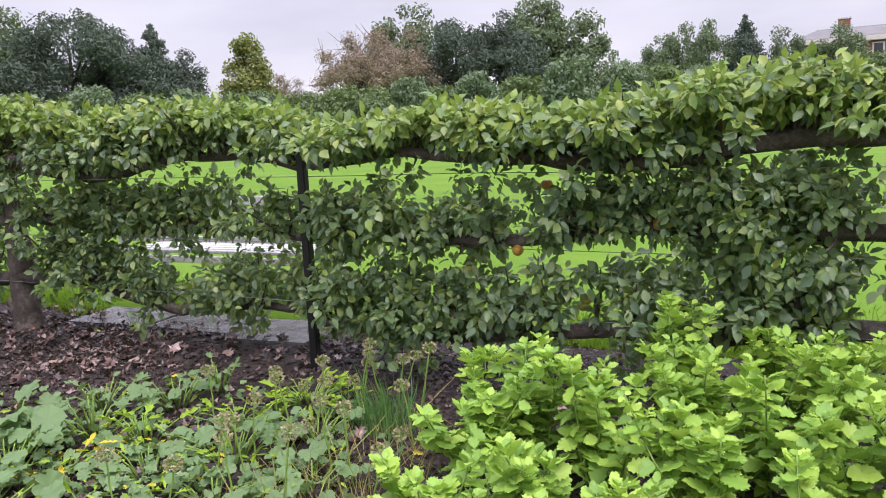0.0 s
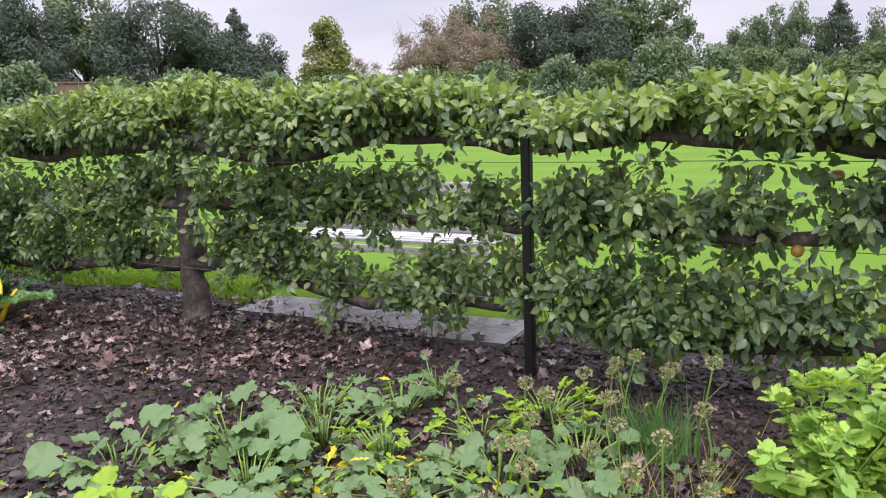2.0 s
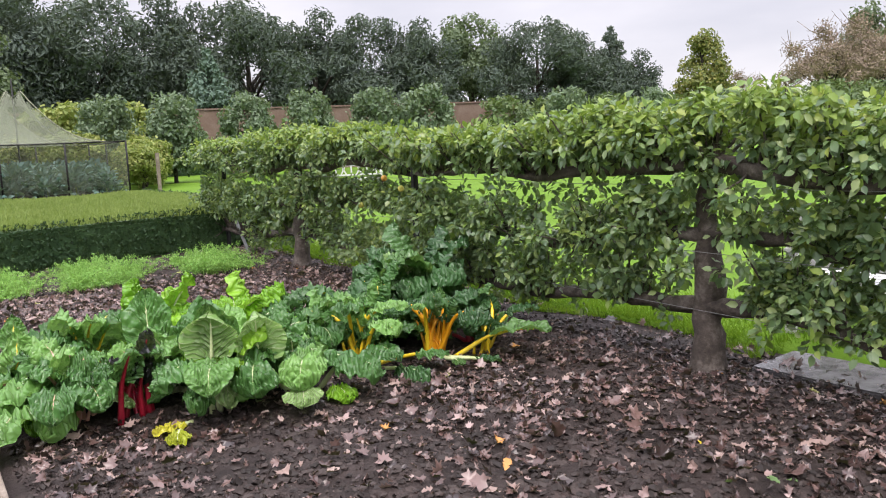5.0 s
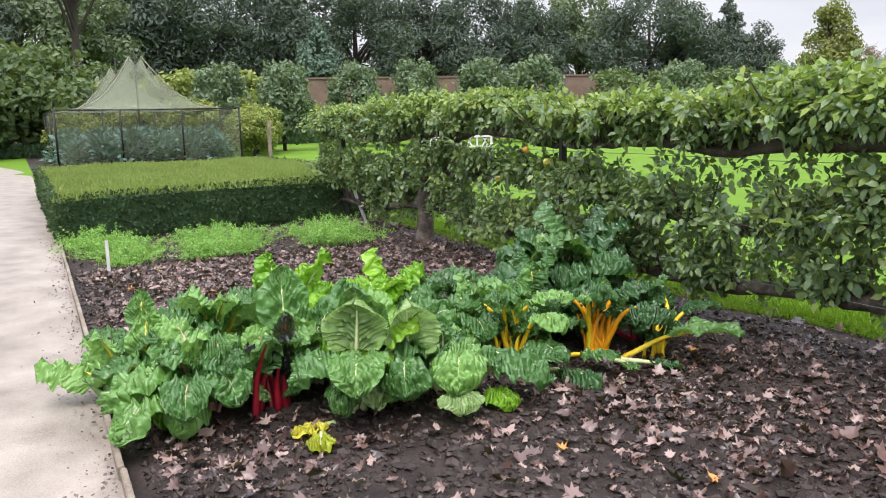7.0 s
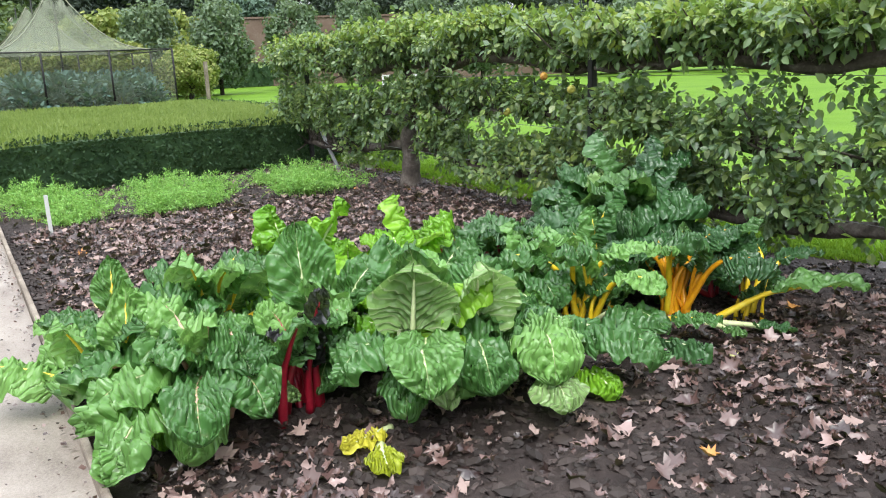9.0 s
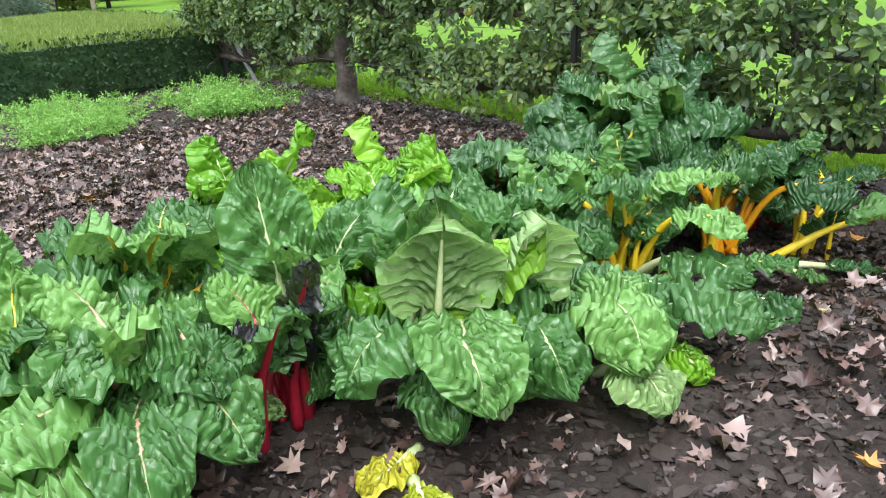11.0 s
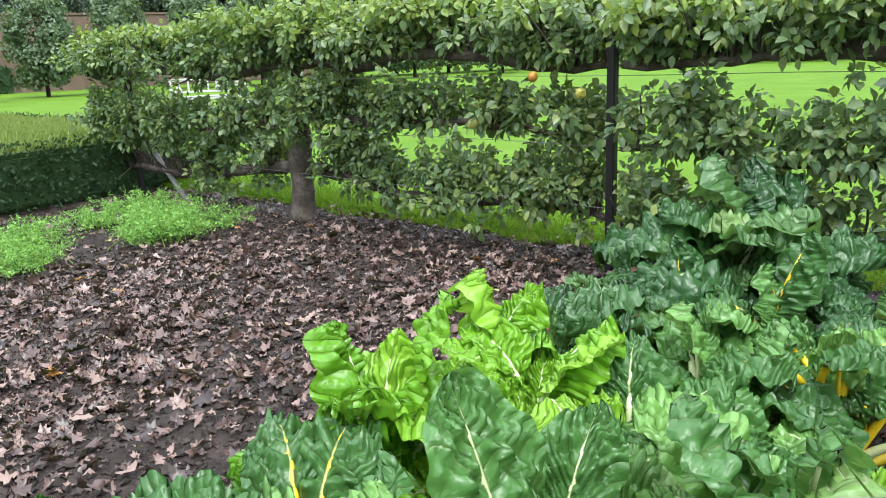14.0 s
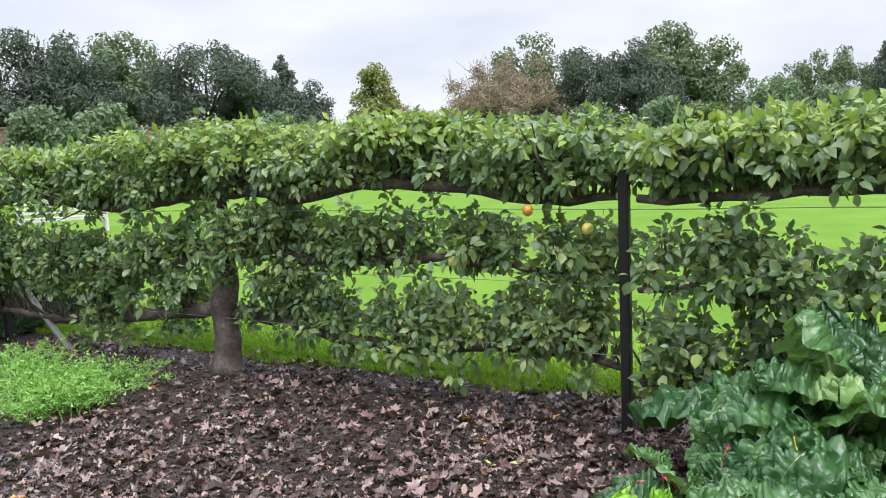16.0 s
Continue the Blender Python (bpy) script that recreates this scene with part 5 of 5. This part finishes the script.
# single large leaves lying on top
M["orange_litter"] = leafy("orange_leaf", [(0.40, 0.16, 0.04), (0.52, 0.24, 0.07), (0.55, 0.33, 0.13)], 0.5, 0.1, 0.4, 1.5)
M["lime_litter"] = leafy("yellow_fallen_leaf", [(0.45, 0.46, 0.14), (0.58, 0.56, 0.22), (0.62, 0.60, 0.32)], 0.5, 0.15, 0.4, 1.5)
SINGLE = []
for mat, sz in ((M["litter"], 0.12), (M["pale_litter"], 0.12), (M["pale_litter"], 0.09), (M["orange_litter"], 0.09), (M["lime_litter"], 0.075)):
    for temp in (LOBED, LONG):
        SINGLE.append(leaf_mesh("fallen_leaf", temp, np.array([(0, -sz / 2, 0.012)]), np.array([(0, 1.0, 0.06)]), np.array([(0, 0, 1.0)]), sz, sz, mat, 0.06, len(SINGLE)))
pts = flat_scatter(290, rg, (-13.5, -2.5), (0.6, 4.4), litter_density)
for i, p in enumerate(pts):
    k = (0, 1, 2, 3, 2, 3, 4, 5, 0, 4, 5, 2, 1, 6, 7, 0, 3, 8, 5, 4)[i % 20]
    part("fallen_leaf", SINGLE[k], litter, m=pose(p[0], p[1], p[2] + 0.012, rg.normal() * 14, rg.normal() * 14, rg.uniform(0, 360)) @ Matrix.Diagonal((rg.uniform(0.4, 1.0), rg.uniform(0.5, 1.0), 1.0, 1)))
ORANGE_AT = (-5.22, 2.27)
part("fallen_leaf", SINGLE[7], litter, "single orange leaf", m=pose(*ORANGE_AT, 0.04, 12, 8, 40) @ Matrix.Scale(1.1, 4))

# clods and crumbs of earth
def crumbs(cnt, lo, hi, mat, name, parent, xr, yr, dens):
    tv = np.array([(1, 0, 0), (0, 1, 0), (-1, 0, 0), (0, -1, 0), (0, 0, 1), (0.6, 0.6, 0.5), (-0.6, 0.6, 0.5), (-0.6, -0.6, 0.5), (0.6, -0.6, 0.5)], float)
    tf = np.array([(0, 1, 5), (1, 2, 6), (2, 3, 7), (3, 0, 8), (5, 1, 6), (6, 2, 7), (7, 3, 8), (8, 0, 5), (5, 6, 4), (6, 7, 4), (7, 8, 4), (8, 5, 4)])
    at = flat_scatter(cnt, rg, xr, yr, dens)
    n = len(at)
    s = (lo + (hi - lo) * rg.beta(1, 3.2, n))[:, None, None]
    sh = rg.uniform(0.55, 1.3, (n, 1, 3)) * np.array([1, 1, 0.7])
    bump = rg.uniform(0.7, 1.3, (n, len(tv), 1))
    v = at[:, None] + tv[None] * s * sh * bump
    f = tf[None] + (np.arange(n) * len(tv))[:, None, None]
    part(name, mesh_np(name, v.reshape(-1, 3), f.reshape(-1, 3), mat, smooth=False), parent, kind="stuff")


M["clod"] = leafy("earth_clod", [(0.010, 0.0075, 0.0065), (0.028, 0.021, 0.018), (0.07, 0.053, 0.047)], 0.6, 0.0, 0.25, 3.0)
M["grit"] = leafy("pale_grit", [(0.06, 0.05, 0.045), (0.13, 0.115, 0.105), (0.26, 0.24, 0.22)], 0.6, 0.0, 0.4, 3.0)
clods = thing("soil_crumb", (0, 0, 0), "loose dark crumbs of wet earth on the bed", "soil crumbs", kind="stuff")
crumbs(36000, 0.009, 0.046, M["clod"], "clod", clods, (-12.5, -0.5), (0.42, 4.7), lambda x, y: 0 * x + 1)
crumbs(4000, 0.004, 0.014, M["grit"], "grit", clods, (-14.6, 2.2), (4.25, 5.05), lambda x, y: np.clip((y - 4.15) / 0.4, 0, 1) * np.where((x > -2.6) | (x < -12), 1, 0.25))
grits = thing("path_grit", (0, 0, 0), "loose grit and leaf scraps along the path's edge", "grit", kind="stuff")
at = np.stack([rg.uniform(-16, 1.5, 1500), 0.31 - rg.beta(1, 9, 1500) * 0.8, np.full(1500, 0.042)], -1)
at[:, 1] -= 0.0165 * (at[:, 0] + 7)
L = rg.uniform(0.005, 0.024, len(at))
part("scrap", leaf_mesh("scrap", CARD, at, rg.normal(size=at.shape) * np.array([1, 1, .3]), np.array([0, 0, 1.0]) + rg.normal(size=at.shape) * .4, L, L * .7, M["litter"]), grits, kind="stuff")

# ---- rough grass at the lawn's edge ----
grass = thing("grass_edge", (0, 0, 0), "bright rough grass along the edge of the lawn", "grass", kind="stuff")
n = 42000
gx_ = rg.uniform(-17, 4, n)
gy_ = 4.93 + 0.13 * waves(gx_, 0 * gx_, 71, 2.6) + 0.05 * waves(gx_, 0 * gx_, 72, 9.0) + 1.7 * rg.beta(0.7, 2.6, n)
at = np.stack([gx_, gy_, np.where(gy_ < 5.06, -0.02, 0.018)], -1)
bench_pad = (gx_ > -5.5) & (gx_ < -2.8) & (gy_ < 5.3)
at = at[~bench_pad]
L = rg.uniform(0.03, 0.085, len(at))
part("blade_mass", leaf_mesh("blade_mass", BLADE, at, np.array([0, -0.15, 1.0]) + rg.normal(size=at.shape) * .4, np.array([0, -1.0, .3]) + rg.normal(size=at.shape) * .5, L, rg.uniform(.006, .012, len(at)), M["grass"]), grass, kind="stuff")

# ---- apples ----
def apple_mesh(name, a, b, c):
    bm = bmesh.new()
    bmesh.ops.create_uvsphere(bm, u_segments=14, v_segments=10, radius=0.034)
    for v in bm.verts:
        q = math.hypot(v.co.x, v.co.y) / 0.034
        v.co.z = v.co.z * 0.9 - 0.012 * math.exp(-(q / 0.3) ** 2) * (1 if v.co.z > 0 else -0.5)
    me = bpy.data.meshes.new(name)
    bm.to_mesh(me)
    bm.free()
    for f in me.polygons:
        f.use_smooth = True
    me.materials.append(rough_stuff(name + "_skin", [a, b, c], 22.0, 0.35, 0.05, 0.001, 90.0, 0.5))
    return me


RED_APPLE = apple_mesh("apple", (0.46, 0.34, 0.06), (0.52, 0.27, 0.05), (0.46, 0.16, 0.05))
GREEN_APPLE = apple_mesh("apple", (0.32, 0.36, 0.06), (0.45, 0.42, 0.09), (0.55, 0.40, 0.08))
trees_made = [o for o in scene.objects if o.name.startswith("espalier_apple_tree")]
for i, (ax, ay, az) in enumerate([(-1.15, 3.98, 1.15), (-0.93, 3.92, 0.54), (-0.72, 3.94, 0.56), (-1.35, 3.95, 0.42), (-1.22, 3.95, 0.46), (-0.95, 3.93, 0.50), (-1.30, 3.90, 0.80), (-0.55, 3.90, 0.95), (-1.62, 3.95, 0.66), (-2.05, 3.93, 1.42), (-0.30, 3.92, 0.9),
                                  (-9.97, 4.16, 0.92), (-9.15, 4.16, 1.12), (-9.5, 4.18, 1.22)]):
    near = min(trees_made, key=lambda o: abs(o.location.x - ax))
    part("apple", (RED_APPLE, GREEN_APPLE)[(i * 5 % 7) > 3], near, "ripe yellow-red apple", m=pose(ax - near.location.x, ay + 0.12 - near.location.y, az, 12 * i, 7 * i, 40 * i))

# ---- carrots beside the hedge ----
def carrot_clump(seed):
    r = np.random.default_rng(seed)
    c = thing("carrot_clump", (0, 0, 0), "feathery light green carrot tops growing in a clump", "carrots", "carrot row")
    at, al, st = [], [], []
    for k in range(70):
        a, lean, ln = r.uniform(0, 6.28), r.uniform(0.1, 1.1), r.uniform(0.16, 0.36)
        t = np.linspace(0, 1, 6)
        o = r.normal(size=2) * 0.10
        p = np.stack([o[0] + np.cos(a) * lean * ln * t ** 1.4, o[1] + np.sin(a) * lean * ln * t ** 1.4, ln * t * (1 - 0.42 * lean * t)], -1)
        st.append(tube(p, np.linspace(.003, .001, 6), 4, 0, 0, False)[:2])
        s = r.uniform(0.3, 1, 46)
        q = np.stack([np.interp(s, t, p[:, i]) for i in range(3)], -1)
        at.append(q + r.normal(size=q.shape) * 0.014)
        al.append(r.normal(size=q.shape) * 0.8 + (p[-1] - p[2]) * 2 + (0, 0, .3))
    at, al = np.concatenate(at), np.concatenate(al)
    L = r.uniform(0.012, 0.034, len(at))
    part("stalk_mass", mesh_np("stalk_mass", *join(st), M["stem"]), c, kind="stuff")
    part("fronds", leaf_mesh("fronds", BLADE, at, al, np.array([0, 0, 1.0]) + r.normal(size=at.shape) * .6, L, L * .36, M["carrot"]), c, kind="stuff")
    return c


clumps = [carrot_clump(610), carrot_clump(611)]
SPOTS = [(-12.40, 0.98), (-12.85, 1.20), (-13.20, 0.82), (-13.75, 1.10), (-14.15, 0.78),
         (-12.40, 1.80), (-12.50, 2.30), (-12.95, 2.05), (-13.15, 2.55), (-13.55, 1.95), (-14.0, 2.3),
         (-12.35, 3.35), (-12.55, 3.78), (-12.95, 3.55), (-13.50, 3.35), (-13.45, 3.80)]
for i, (x, y) in enumerate(SPOTS):
    size = 1.0 + 0.36 * ((i * 5) % 7) / 6
    m = pose(x, y, -0.01, 0, 0, 77 * i) @ Matrix.Diagonal((size, size, size * 0.72, 1))
    if i < 2:
        clumps[i].matrix_world = m
    else:
        copy_thing(clumps[i % 2], pose(0, 0, 0)).matrix_basis = m

tag = thing("plant_label", (-11.97, 0.79, 0), "white plastic plant label stuck upright in the soil", "plant label", turn=60)
part("strip", box_mesh("strip", 0.035, 0.004, 0.42, M["white"], 0.001, (0, 0, -0.05)), tag)

# ---- herbs at the near end of the bed ----
def mint(x, y, h, seed, count=5):
    r = np.random.default_rng(seed)
    c = thing("mint_plant", (x, y, 0), "bright green mint plant with toothed leaves in pairs", "herb", "mint clump")
    at, al, up, LL = [], [], [], []
    for k in range(count):
        hh = h * r.uniform(0.7, 1.08)
        top = np.array([r.normal() * 0.13, r.normal() * 0.13, hh])
        o = np.array([r.normal() * 0.05, r.normal() * 0.05, -0.02])
        p = jitter_line(o, top, 7, 0.008, seed * 9 + k)
        part("stem", tube_mesh("stem", p, np.linspace(.006, .003, 7), M["stem"], 5), c)
        s = 0.22
        turn = r.uniform(0, 6.28)
        while s < 1.0:
            q = np.array([np.interp(s, np.linspace(0, 1, 7), p[:, i]) for i in range(3)])
            big = np.interp(s, [0.2, 0.6, 0.9, 1.0], [0.085, 0.09, 0.065, 0.04]) * r.uniform(0.65, 1.35)
            for w in range(4 if s > 0.9 else 2):
                a = turn + w * (1.57 if s > 0.9 else 3.14) + r.normal() * 0.35
                at.append(q + np.array([np.cos(a), np.sin(a), 0]) * 0.012)
                al.append((np.cos(a), np.sin(a), 0.05 + 0.5 * (s > 0.9) + r.normal() * 0.4))
                up.append((-0.25 * np.cos(a), -0.25 * np.sin(a), 1.0))
                LL.append(big)
            turn += 1.57
            s += 0.04 + 0.02 * (1 - s)
    at, al, up, LL = (np.array(q) for q in (at, al, up, LL))
    part("foliage", leaf_mesh("foliage", SERRATE, at, al, up + r.normal(size=at.shape) * .35, LL, LL * .8, M["mint"], 0.03, seed), c, kind="stuff")


for i, (x, y, h) in enumerate([(-1.12, 2.82, .50), (-0.90, 3.05, .52), (-0.40, 3.66, .62), (-0.62, 2.90, .50), (0.28, 3.50, .62), (-0.20, 2.58, .50), (-0.48, 2.10, .46), (-0.78, 2.45, .44), (-0.05, 3.10, .54), (0.35, 2.85, .52), (0.20, 2.20, .48), (-0.10, 1.80, .44), (0.65, 2.45, .48), (0.75, 3.15, .52), (0.85, 3.7, .55), (0.6, 1.9, .44), (-0.62, 1.75, .40), (1.15, 2.8, .5), (-0.30, 3.25, .5), (-1.05, 2.30, .34), (0.1, 3.75, .5)]):
    mint(x, y, h, 700 + i, 8)


def low_plant(name, x, y, label, cat, mat, temp, seed, count, size, h, w, stem_len=True, narrow=0.95):
    r = np.random.default_rng(seed)
    c = thing(name, (x, y, 0), label, cat)
    a = r.uniform(0, 6.28, count)
    rad = w * np.sqrt(r.uniform(size=count))
    tip = np.stack([np.cos(a) * rad, np.sin(a) * rad, 0.85 * h * r.uniform(0.35, 1, count) * (1 - 0.35 * (rad / w) ** 2)], -1)
    for k in range(count):
        o = np.array([0.3 * tip[k, 0], 0.3 * tip[k, 1], -0.01])
        part("leafstalk", tube_mesh("leafstalk", [o, (o + tip[k]) / 2 + (0, 0, 0.02), tip[k]], (.005, .004, .003), M["stem"], 5), c)
    L = size * r.uniform(0.55, 1.2, count)
    al = np.stack([np.cos(a), np.sin(a), r.normal(size=count) * 0.35], -1)
    up = np.array([0, -0.25, 1.0]) + r.normal(size=(count, 3)) * 0.3
    for k in range(count):
        part("leaf", leaf_mesh("leaf", temp, tip[k:k + 1], al[k:k + 1], up[k:k + 1], L[k], L[k] * narrow, M[mat], 0.04, k), c)
    return c


SQ = "blue-green round-lobed vegetable plant low on the soil"
YE = "low plant with leaves turning yellow"
RA = "bright green leafy radish plant"
for i, (x, y, mt, tp, ct, sz, h, w, lb) in enumerate([
        (-3.55, 2.55, "squash", ROUND, 16, .17, .26, .26, SQ), (-3.20, 2.25, "squash", ROUND, 15, .17, .24, .26, SQ), (-3.85, 2.15, "squash", ROUND, 14, .17, .22, .28, SQ), (-3.2, 2.75, "squash", LOBED, 18, .13, .26, .24, SQ),
        (-3.45, 3.05, "squash", LOBED, 16, .12, .24, .2, SQ), (-3.05, 3.20, "squash", ROUND, 14, .11, .30, .18, SQ), (-3.0, 3.5, "squash", LOBED, 9, .10, .28, .12, SQ), (-2.85, 2.75, "bright", LONG, 12, .16, .24, .16, RA), (-2.95, 2.35, "yellowing", LONG, 8, .13, .14, .18, YE),
        (-2.55, 2.45, "squash", ROUND, 14, .12, .16, .24, SQ), (-2.3, 2.75, "squash", ROUND, 16, .11, .20, .26, SQ), (-2.55, 3.10, "bright", LONG, 14, .12, .12, .2, RA), (-2.35, 3.45, "bright", LONG, 26, .15, .19, .2, RA), (-2.05, 3.05, "squash", ROUND, 14, .11, .20, .22, SQ),
        (-2.1, 2.35, "squash", ROUND, 14, .12, .14, .24, SQ), (-2.45, 2.05, "bright", LONG, 14, .14, .14, .22, RA), (-2.0, 2.0, "yellowing", ROUND, 7, .13, .12, .16, YE), (-1.75, 2.55, "squash", ROUND, 12, .11, .18, .22, SQ), (-2.9, 1.9, "squash", ROUND, 14, .15, .2, .26, SQ), (-3.4, 1.85, "bright", ROUND, 14, .15, .2, .26, SQ), (-2.72, 2.6, "yellowing", LONG, 5, .10, .2, .1, YE), (-1.9, 1.7, "squash", ROUND, 12, .12, .14, .22, SQ), (-2.4, 1.7, "bright", LOBED, 12, .12, .14, .22, RA)]):
    low_plant("squash_plant" if lb == SQ else "radish_plant" if lb == RA else "yellowing_plant", x, y, lb, "vegetable", mt, tp, 800 + i, int(ct * 1.7), sz * 0.74, h, w * 1.05, True, 1.0 if tp is ROUND else 0.6)


def seed_allium(x, y, h, lean, seed):
    r = np.random.default_rng(seed)
    c = thing("chive_seedhead", (x, y, 0), "dry round allium seed head on a thin stalk", "seed head", "allium seed heads")
    top = np.array([lean, lean * 0.3, h])
    part("stalk", tube_mesh("stalk", jitter_line((0, 0, -0.02), top, 6, 0.004, seed), np.linspace(.005, .0035, 6), M["stem"], 5), c)
    d = sphere_dirs(90, r) * np.array([1, 1, 0.75])
    v = [tube(np.stack([top, top + 0.022 * q, top + 0.030 * q]), (.0008, .0008, .001), 3, 0, 0, False)[:2] for q in d[:30]]
    fl = leaf_points(CARD, top + 0.030 * d, d + r.normal(size=d.shape) * .4, sphere_dirs(90, r), .011, .010)
    part("ray_mass", mesh_np("ray_mass", *join(v), M["stem"]), c, kind="stuff")
    part("floret_mass", mesh_np("floret_mass", *fl, M["seedhead"], smooth=False), c, kind="stuff")


for i in range(26):
    seed_allium(-1.95 + 0.32 * rg.normal(), 2.85 + 0.42 * rg.normal(), rg.uniform(0.16, 0.42), rg.normal() * 0.05, 900 + i)

weeds = thing("seedling_cover", (0, 0, 0), "mixed small seedlings and weeds between the herbs", "weeds", kind="stuff")
for mt, tp, cnt in (("squash", ROUND, 900), ("bright", LONG, 420), ("yellowing", LONG, 70)):
    x, y = rg.normal(size=cnt) * 0.75 - 2.65, rg.normal(size=cnt) * 0.5 + 2.35
    at = np.stack([x, y, rg.uniform(0.01, 0.11, cnt)], -1)
    L = rg.uniform(0.025, 0.07, cnt)
    part("seedling_leaves", leaf_mesh("seedling_leaves", tp, at, rg.normal(size=at.shape) * np.array([1, 1, .5]), np.array([0, -.3, 1.0]) + rg.normal(size=at.shape) * .4, L, L * .8, M[mt], 0.03, cnt), weeds, kind="stuff")

chives = thing("chive_clump", (-1.80, 3.25, 0), "upright clump of thin blue-green chive leaves", "herb")
M["chive"] = leafy("chive_blade", [(0.05, 0.15, 0.05), (0.09, 0.23, 0.07), (0.2, 0.32, 0.08)], 0.5, 0.2, 0.3, 3.0)
at = np.stack([rg.normal(size=170) * .08, rg.normal(size=170) * .08, np.full(170, -0.01)], -1)
part("blade_mass", leaf_mesh("blade_mass", BLADE, at, np.array([0, 0, 1.0]) + rg.normal(size=at.shape) * .22, np.array([0, -1.0, 0]) + rg.normal(size=at.shape) * .5, rg.uniform(.16, .36, 170), .008, M["chive"]), chives, kind="stuff")
straw = thing("dry_grass_tuft", (-1.62, 2.6, 0), "tangle of dry straw and grass between the herbs", "grass tuft")
M["straw"] = leafy("dry_straw", [(0.16, 0.13, 0.05), (0.30, 0.24, 0.10), (0.25, 0.34, 0.08)], 0.7, 0.15, 0.2, 3.0)
at = np.stack([rg.normal(size=420) * .22, rg.normal(size=420) * .38, np.full(420, 0.0)], -1)
part("blade_mass", leaf_mesh("blade_mass", BLADE, at, np.array([0, 0, .5]) + rg.normal(size=at.shape) * .6, np.array([0, 0, 1.0]) + rg.normal(size=at.shape) * .5, rg.uniform(.08, .30, 420), .006, M["straw"]), straw, kind="stuff")
